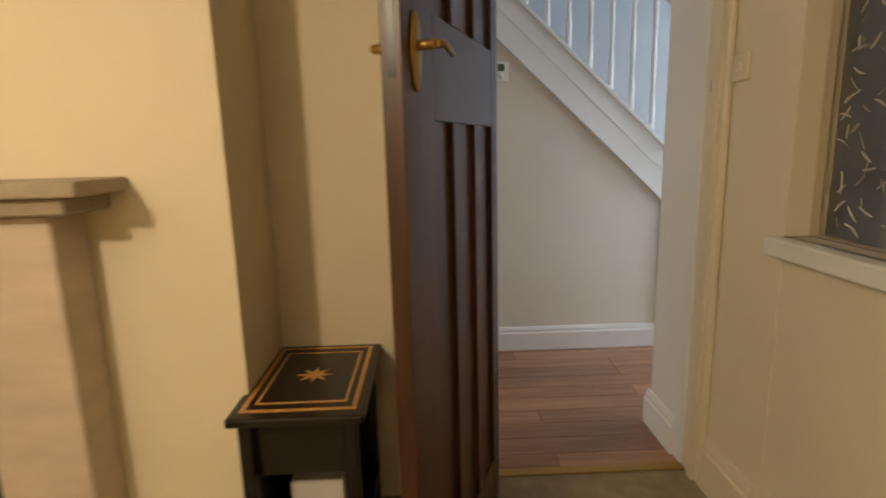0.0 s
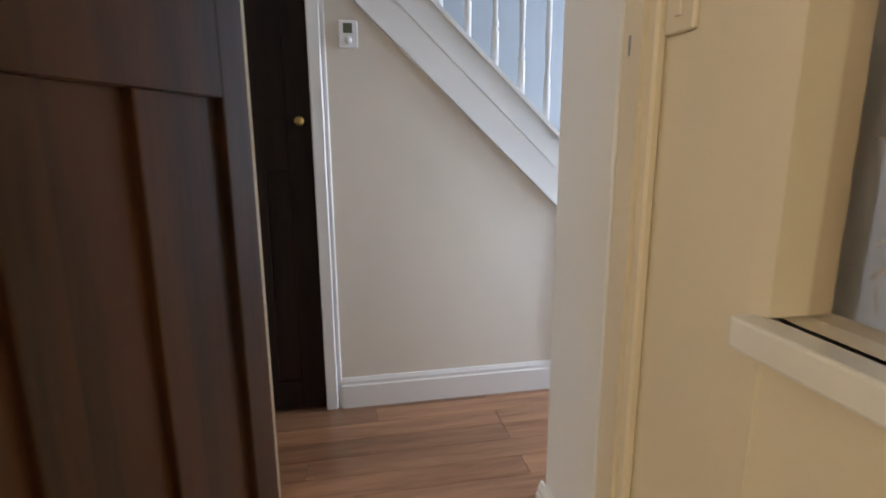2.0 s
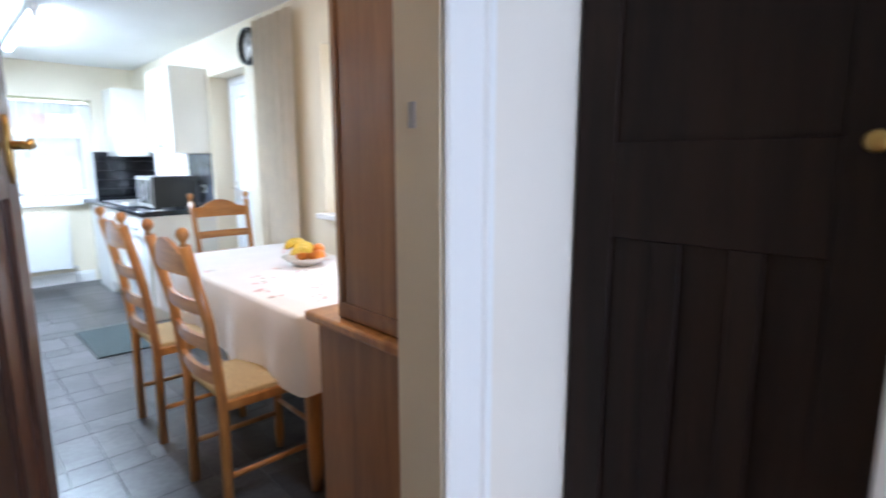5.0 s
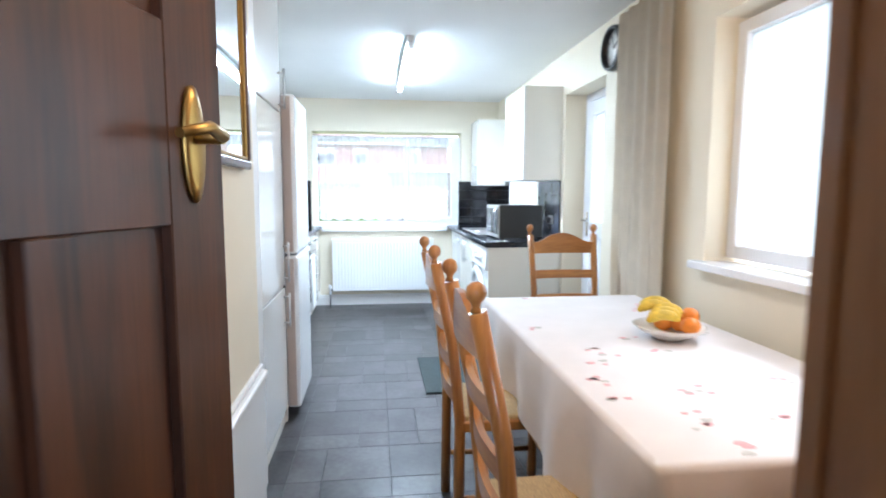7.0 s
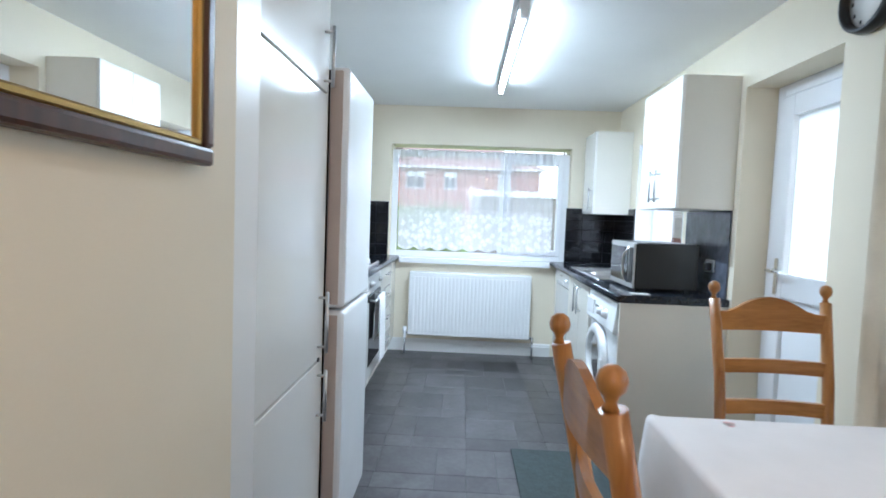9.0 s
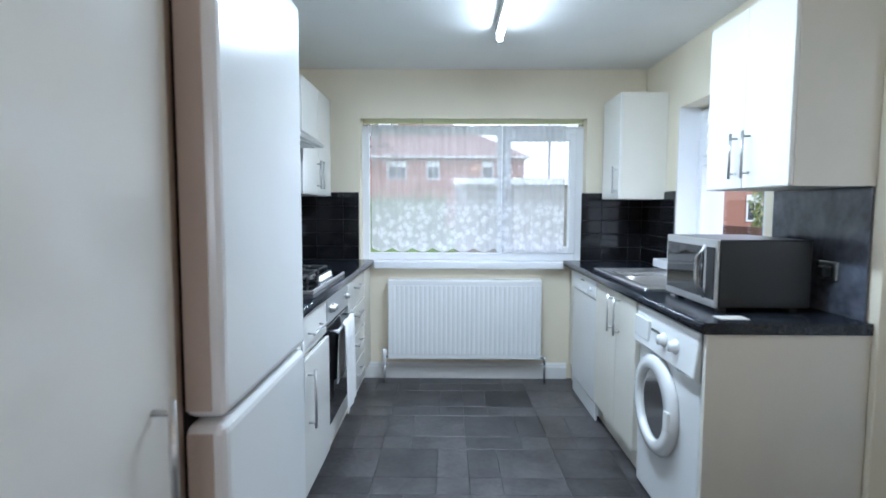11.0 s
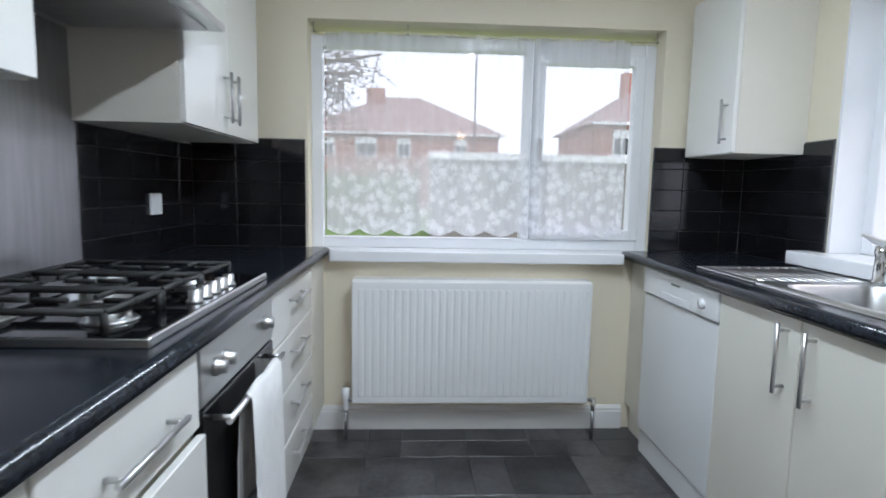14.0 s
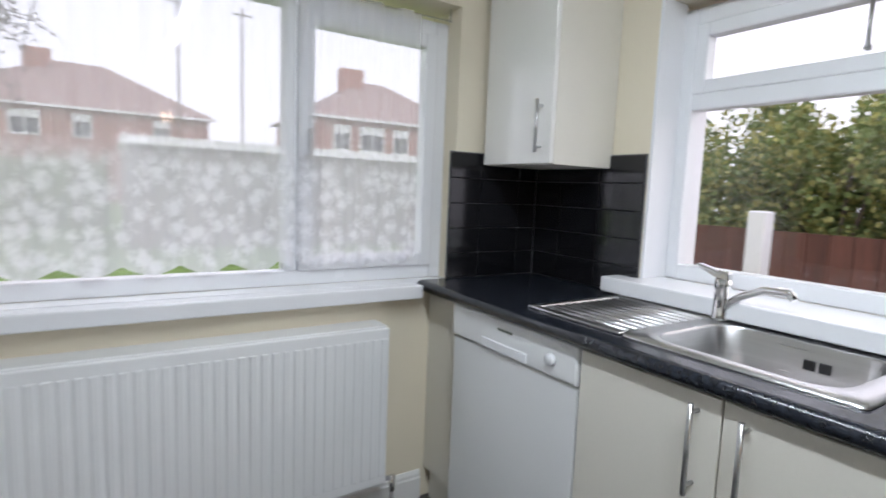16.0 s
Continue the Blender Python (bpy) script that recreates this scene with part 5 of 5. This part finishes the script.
for ox, oy, oz in ((2.85, 3.45, 0.058), (2.845, 3.51, 0.056), (2.80, 3.545, 0.052), (2.87, 3.49, 0.085)):
    bm = bmesh.new()
    bmesh.ops.create_uvsphere(bm, u_segments=16, v_segments=10, radius=0.034)
    for f in bm.faces:
        f.smooth = True
    bmesh.ops.scale(bm, verts=bm.verts, vec=(1, 1, 0.93))
    bmesh.ops.translate(bm, verts=bm.verts, vec=(ox, oy, TZ + oz))
    solid("orange", bm, ORANGE, "bright orange fruit in the bowl", "orange", "fruit in the bowl")


def dining_chair():
    """A ladder-back chair at the origin, facing +y: back at y = -0.2."""
    c = thing("dining_chair", (0, 0, 0), "honey pine ladder-back chair with a woven rush seat", "chair", "chairs round the table")
    for sx in (-1, 1):
        x = sx * 0.20
        part("back_post", joined(rod([(x, -0.19, 0), (x, -0.185, 0.44), (x * 1.03, -0.215, 0.72), (x * 1.08, -0.275, 0.985)], 0.020, 12), lathe(x * 1.085, -0.279, 0.985, [(0.012, 0), (0.008, 0.010), (0.011, 0.018), (0.019, 0.026), (0.022, 0.038), (0.018, 0.051), (0.008, 0.058), (0.001, 0.059)], 14)), PINE, c)
        part("front_leg", lathe(sx * 0.20, 0.19, 0, [(0.016, 0), (0.022, 0.08), (0.018, 0.2), (0.023, 0.3), (0.022, 0.44)], 12), PINE, c)
        part("side_stretcher", rod([(x, -0.18, 0.16), (x, 0.19, 0.16)], 0.011, 8), PINE, c)
        part("seat_rail", box(x - 0.018, -0.18, 0.405, x + 0.018, 0.20, 0.44, 0.004), PINE, c)
    part("front_stretcher", rod([(-0.20, 0.19, 0.22), (0.20, 0.19, 0.22)], 0.011, 8), PINE, c)
    part("seat_rail", box(-0.2, 0.17, 0.405, 0.2, 0.205, 0.44, 0.004), PINE, c)
    seat = box(-0.20, -0.18, 0.425, 0.20, 0.205, 0.455, 0.012, 2)
    part("seat", seat, RUSH, c, "woven rush seat")

    def slat(z, h, y, crest):
        bm = bmesh.new()
        rows = []
        for j in range(13):
            k = j / 12
            x = -0.205 + 0.41 * k
            yy = y - 0.022 * math.sin(math.pi * k)
            top = z + h + (crest * max(0, math.sin(math.pi * (k - 0.12) / 0.76)) if 0.12 < k < 0.88 else 0)
            rows.append([bm.verts.new(p) for p in ((x, yy - 0.009, z), (x, yy + 0.009, z), (x, yy + 0.009, top), (x, yy - 0.009, top))])
        for a, b in zip(rows, rows[1:]):
            for q in range(4):
                bm.faces.new((a[q], a[(q + 1) % 4], b[(q + 1) % 4], b[q]))
        bm.faces.new(rows[0][::-1]), bm.faces.new(rows[-1])
        bmesh.ops.recalc_face_normals(bm, faces=bm.faces)
        return bm

    part("back_slat", slat(0.885, 0.062, -0.258, 0.05), PINEH, c, "arched top slat")
    for z, y in ((0.75, -0.226), (0.62, -0.204), (0.50, -0.192)):
        part("back_slat", slat(z, 0.045, y, 0.0), PINEH, c)
    for o in c.children:
        for v in o.data.vertices:
            v.co.x, v.co.z = v.co.x * 0.88, v.co.z * 1.05
    return c


chair = dining_chair()
chair.matrix_basis = pose(2.815, 4.42, 0, 0, 0, 180)
copy_thing(chair, pose(2.22, 3.70, 0, 0, 0, -90))
copy_thing(chair, pose(2.22, 2.94, 0, 0, 0, -90))

dr = thing("dresser", (2.5, 1.97, 0), "tall brown veneered dresser beside the kitchen doorway", "dresser")
part("base_side", box(2.15, KY1 + 0.004, 0.03, 3.0, 2.28, 0.845, 0.004), DRESSER, dr)
part("base_top", box(2.12, KY1 + 0.003, 0.846, 3.02, 2.31, 0.875, 0.008, 2), PINE, dr, "lighter moulded top edge")
part("upper_case", box(2.155, KY1 + 0.004, 0.876, 3.0, 2.18, 2.05, 0.004), DRESSER, dr)
part("skirt", box(2.17, KY1 + 0.01, 0, 2.98, 2.25, 0.03), DRESSER, dr)
part("side_moulding", joined(box(2.149, KY1 + 0.03, 0.91, 2.155, 2.16, 0.925), box(2.149, 2.145, 0.925, 2.155, 2.16, 2.0)), DRESSER, dr)
part("door", box(2.16, 2.281, 0.06, 2.57, 2.298, 0.83, 0.003), DRESSER, dr)
part("door", box(2.58, 2.281, 0.06, 2.99, 2.298, 0.83, 0.003), DRESSER, dr)
part("knob", lathe(2.53, 2.298, 0.6, [(0.008, 0), (0.007, 0.012), (0.014, 0.02), (0.001, 0.028)], 12, "y"), BRASS, dr)

solid("door_mat", box(2.05, 4.98, 0.0005, 2.56, 5.72, 0.011, 0.003), RUBBER, "dark grey mat before the back door", "mat")


# ---- outdoors ----
structure("ground", box(-60, 8.11, -0.45, 60, 90, -0.35), GRASS, "green lawn behind the house")
structure("pavement_side", box(3.46, -10, -0.40, 20, 8.1, -0.30), PAVING, "grey paved yard beside the house")


def house(name, x, y, w, d, h, rh, label):
    """A brick house with a hipped roof, windows on the side that faces the kitchen."""
    g = -0.35
    hs = thing(name, (x, y, g), label, "house")
    part("wall", box(x - w / 2, y, g, x + w / 2, y + d, h), BRICK, hs)
    bm = bmesh.new()
    e = 0.4
    c = [bm.verts.new(p) for p in ((x - w / 2 - e, y - e, h), (x + w / 2 + e, y - e, h), (x + w / 2 + e, y + d + e, h), (x - w / 2 - e, y + d + e, h))]
    k = w * 0.10
    r = [bm.verts.new((x - k, y + d / 2, h + rh)), bm.verts.new((x + k, y + d / 2, h + rh))]
    bm.faces.new((c[0], c[1], r[1], r[0])), bm.faces.new((c[1], c[2], r[1])), bm.faces.new((c[2], c[3], r[0], r[1])), bm.faces.new((c[3], c[0], r[0])), bm.faces.new(c[::-1])
    bmesh.ops.recalc_face_normals(bm, faces=bm.faces)
    ro = part("roof", bm, ROOF, hs)
    part("chimney", box(x - k - 1.3, y + d / 2 - 0.9, h + rh * 0.55, x - k + 0.1, y + d / 2 - 0.2, h + rh + 0.55), BRICK, ro)
    part("gutter", box(x - w / 2 - e, y - e - 0.1, h - 0.12, x + w / 2 + e, y - e, h + 0.02), PVC, hs)
    for z0, z1 in ((h - 1.75, h - 0.35), (0.6, 2.1)):
        for cx, ww in ((x - w * 0.36, 1.0), (x - w * 0.17, 1.5), (x + w * 0.02, 1.0), (x + w * 0.31, 0.9)):
            wdw = part("window", box(cx - ww / 2, y - 0.06, z0, cx + ww / 2, y - 0.002, z1), PVC, hs)
            part("pane", joined(box(cx - ww / 2 + 0.1, y - 0.07, z0 + 0.1, cx - 0.04, y - 0.061, z1 - 0.45), box(cx + 0.04, y - 0.07, z0 + 0.1, cx + ww / 2 - 0.1, y - 0.061, z1 - 0.45)), BLACKGLASS, wdw)
    return hs


house("house", 0.3, 45, 14.5, 9, 5.2, 3.3, "red brick semi-detached house with a hipped tiled roof")
house("house", 16.0, 34, 9.5, 8, 4.9, 2.8, "red brick house with a tiled roof beyond the gardens")
ga = thing("garage", (5.8, 20, -0.35), "flat-roofed grey garage across the gardens", "garage")
part("wall", box(2.0, 20, -0.35, 10.0, 24, 2.0), PAVING, ga)
part("fascia", box(1.9, 19.9, 2.0, 10.1, 24.1, 2.2), PVC, ga, "white fascia board")


def leaf_cloud(seed, n, place, size):
    """Many small bent leaves at places drawn from place()."""
    r = random.Random(seed)
    verts, faces = [], []
    for k in range(n):
        c = Vector(place(r))
        m = Euler((r.uniform(0, 6.3), r.uniform(0, 6.3), r.uniform(0, 6.3))).to_matrix()
        s = size * r.uniform(0.6, 1.3)
        b = len(verts)
        for p in ((-0.45, 0, 0), (0, -0.5, 0.1), (0.5, 0, 0), (0, 0.5, 0.1)):
            verts.append(c + m @ (Vector(p) * s))
        faces.append((b, b + 1, b + 2, b + 3))
    return verts, faces


def cloud_part(name, seed, n, place, size, material, parent, label=""):
    v, f = leaf_cloud(seed, n, place, size)
    o = ORIGIN[parent]
    me = bpy.data.meshes.new(name)
    me.from_pydata([p - o for p in v], [], f)
    me.materials.append(material)
    ob = new(name, me)
    ob.parent = parent
    ORIGIN[ob] = o
    return tagged(ob, label) if label else ob


def shrub(x, y, z, rx, ry, rz, seed, label):
    sh = thing("shrub", (x, y, z), label, "shrub", "shrubs behind the fence")
    r = random.Random(seed)
    stems = joined(*[rod([(x, y, z), (x + r.uniform(-0.4, 0.4) * rx, y + r.uniform(-0.4, 0.4) * ry, z + rz * 0.7), (x + r.uniform(-0.8, 0.8) * rx, y + r.uniform(-0.8, 0.8) * ry, z + rz * 1.3)], 0.03, 6, 0.008) for _ in range(9)])
    part("stems", stems, BARK, sh)
    lumps = [(r.uniform(-0.7, 0.7) * rx, r.uniform(-0.7, 0.7) * ry, rz * r.uniform(0.5, 1.5), r.uniform(0.3, 0.55)) for _ in range(16)]

    def place(q):
        lx, ly, lz, s = q.choice(lumps)
        v = Vector((q.gauss(0, 1), q.gauss(0, 1), q.gauss(0, 1))).normalized() * q.uniform(0.6, 1.05) * s
        return (x + lx + v.x * rx * 0.7, y + ly + v.y * ry * 0.7, z + lz + v.z * rz * 0.8)

    cloud_part("crown", seed, 11000, place, 0.058, LEAF, sh)
    cloud_part("pale_leaves", seed + 50, 6000, place, 0.058, LEAFY, sh, "yellow green young leaves")
    return sh


for k, (sx, sy, sr) in enumerate(((7.7, 7.4, 1.45), (7.6, 8.6, 1.6), (7.8, 9.8, 1.55), (7.7, 11.1, 1.6), (8.2, 12.8, 1.5))):
    shrub(sx, sy, -0.3, 1.3, 1.1, sr, k + 1, "dense green garden shrub with yellow flowers")
fe = thing("fence", (6.2, 9, -0.35), "red-brown boarded garden fence", "fence")
for k in range(70):
    bd = part("board", box(6.2, 3.4 + k * 0.16, -0.35, 6.225 + 0.01 * (k % 2), 3.4 + k * 0.16 + 0.155, 1.03), FENCE, fe)
gp = solid("gate_post", box(5.2, 7.87, -0.35, 5.32, 7.99, 1.2, 0.01), PVC, "white painted garden post", "post")
sp = thing("spiky_plant", (4.9, 7.4, -0.32), "spiky green garden plant with long leaves", "plant")
rs = random.Random(8)
for k in range(18):
    a, ln = rs.uniform(0, 6.28), rs.uniform(0.8, 1.3)
    pts = [Vector((4.9, 7.4, -0.32)) + Vector((math.cos(a) * ln * q * 0.7, math.sin(a) * ln * q * 0.7, ln * (1.25 * q - 0.5 * q * q))) for q in (0, 0.25, 0.5, 0.75, 1)]
    part("blade", rod(pts, 0.022, 4, 0.003), LEAFY if k % 3 else LEAF, sp)

tr = thing("tree", (-1.9, 16.5, -0.35), "bare spring tree with drooping twigs and few leaves", "tree")
rt = random.Random(12)
base = Vector((-1.9, 16.5, -0.35))
limbs, tips = [], []
for k in range(26):
    a = rt.uniform(0, 6.28)
    s = base + Vector((0, 0, rt.uniform(2.2, 5.5)))
    e = s + Vector((abs(math.cos(a)) * rt.uniform(1.5, 4.0) - 0.8, math.sin(a) * 2.2, rt.uniform(0.6, 2.4)))
    limbs.append(rod([s, (s + e) / 2 + Vector((0, 0, 0.5)), e], 0.07, 6, 0.02))
    for q in range(14):
        u = s.lerp(e, rt.uniform(0.3, 1.0))
        t2 = u + Vector((rt.uniform(-0.9, 1.2), rt.uniform(-0.8, 0.8), rt.uniform(-1.5, 0.3)))
        limbs.append(rod([u, u.lerp(t2, 0.5) + Vector((0, 0, 0.15)), t2], 0.014, 4, 0.004))
        tips.append((u, t2))
part("trunk", rod([base, base + Vector((0.1, 0, 2.5)), base + Vector((0, 0.1, 5.8))], 0.24, 10, 0.08), BARK, tr)
part("limbs", joined(*limbs), BARK, tr)


def on_twig(q):
    a, b = q.choice(tips)
    p = a.lerp(b, q.random())
    return p + Vector((q.gauss(0, 0.06), q.gauss(0, 0.06), q.gauss(0, 0.06)))


cloud_part("crown", 5, 5000, on_twig, 0.07, BARK, tr)
hg = thing("hedge", (-4, 26, -0.35), "low green hedge across the lawn", "hedge")
part("core", box(-14, 26, -0.35, 1.6, 26.5, 1.7), LEAF, hg)
cloud_part("leaves", 6, 5000, lambda q: (q.uniform(-14, 1.7), q.uniform(25.85, 26.6), q.uniform(-0.3, 1.95)), 0.13, LEAF, hg)
for px in (4.6, 7.4):
    solid("aerial_pole", joined(rod([(px, 34.0, -0.35), (px, 34.0, 9.5)], 0.05, 8), rod([(px - 0.5, 34.0, 9.2), (px + 0.5, 34.0, 9.2)], 0.03, 6)), BARK, "thin tall pole behind the gardens", "pole")

# ---- pieces of floors and walls ----
MESHES = {}


def piece(name, sx, sy, sz, at, material, parent):
    """One piece on shared mesh data, by its size."""
    key = (name, round(sx, 3), round(sy, 3), round(sz, 3), material.name)
    if key not in MESHES:
        bm = box(-sx / 2, -sy / 2, -sz / 2, sx / 2, sy / 2, sz / 2, min(0.0015, sz * 0.3, sx * 0.3))
        me = bpy.data.meshes.new(name)
        bm.to_mesh(me)
        bm.free()
        me.materials.append(material)
        MESHES[key] = me
    ob = new(name, MESHES[key])
    ob.location = at
    ob.parent = parent
    return ob


floor_k = bpy.data.objects["floor_kitchen"]
G = 0.0012
# mixed slabs: a repeating block of a large square, two oblongs and a small square
B = 0.46
pattern = ((0, 0, 0.305, 0.305), (0.305, 0, 0.155, 0.305), (0, 0.305, 0.155, 0.155), (0.155, 0.305, 0.305, 0.155))
for i in range(7):
    for j in range(14):
        for px, py, w, d in pattern:
            flip = (i + j) % 2
            a, b = (px, py) if not flip else (B - px - w, py)
            x0, y0 = 0.42 + i * B + a, 1.71 + j * B + b
            x1, y1 = min(x0 + w, XR), min(y0 + d, YF)
            if x0 > XR - 0.03 or y0 > YF - 0.03 or x1 < 0.95 or (x1 < 1.25 and y0 < 5.3):
                continue
            piece("slab", x1 - x0 - G, y1 - y0 - G, 0.005, ((x0 + x1) / 2, (y0 + y1) / 2, -0.0025), SLATE, floor_k)
floor_h = bpy.data.objects["floor_hall"]
rp = random.Random(3)
for i in range(12):
    x0 = 1.215 + i * 0.125
    y0 = -2.5 + rp.choice((0.0, 0.3, 0.55))
    while y0 < 1.70:
        y1 = min(y0 + 1.1, 1.71)
        if y1 - y0 > 0.02 and x0 < 2.68:
            piece("plank", 0.125 - 0.0012, y1 - y0 - 0.0012, 0.005, (x0 + 0.0625, (y0 + y1) / 2, -0.0025), LAMINATE, floor_h)
        y0 = y1

TW, THh = 0.20, 0.10
wn_ = bpy.data.objects["wall_north"]
ww_ = bpy.data.objects["wall_west_kitchen"]
we_ = bpy.data.objects["wall_east_kitchen"]
structure("trim_tile_bed", joined(box(XL, YF - 0.006, WT, WX0 - 0.012, YF, 1.41), box(WX1 - 0.03, YF - 0.006, WT, XR, YF, 1.41), box(XL, 5.36, WT, XL + 0.006, 6.34, 1.376),
          box(XL, 6.98, WT, XL + 0.006, YF, 1.376), box(XR - 0.006, 7.265, WT, XR, YF, 1.41)), GROUT, "dark grout bed of the wall tiles")


def tiles(a0, a1, z0, z1, along, plane, out, parent, shift=0.0):
    """Tiles on a wall; along: the axis they run on, plane: the wall's place, out: which way they face."""
    z, r = z0, 0
    while z < z1 - 0.02:
        h = min(THh, z1 - z)
        a = a0 - shift
        while a < a1 - 0.008:
            b = min(a + TW, a1)
            s = max(a, a0)
            if b - s > 0.008:
                c, w = (s + b) / 2, b - s - 0.003
                if along == "x":
                    piece("tile", w, 0.006, h - 0.003, (c, plane + out * 0.009, z + h / 2), TILE, parent)
                else:
                    piece("tile", 0.006, w, h - 0.003, (plane + out * 0.009, c, z + h / 2), TILE, parent)
            a += TW
        z += THh
        r += 1


tiles(XL + 0.012, WX0 - 0.012, WT + 0.002, 1.41, "x", YF, -1, wn_)
tiles(WX1 - 0.03, XR - 0.012, WT + 0.002, 1.41, "x", YF, -1, wn_, 0.05)
tiles(5.36, 6.34, WT + 0.002, 1.372, "y", XL, 1, ww_)
tiles(6.98, YF - 0.012, WT + 0.002, 1.372, "y", XL, 1, ww_, 0.1)
tiles(7.265, YF - 0.012, WT + 0.002, 1.41, "y", XR, -1, we_)
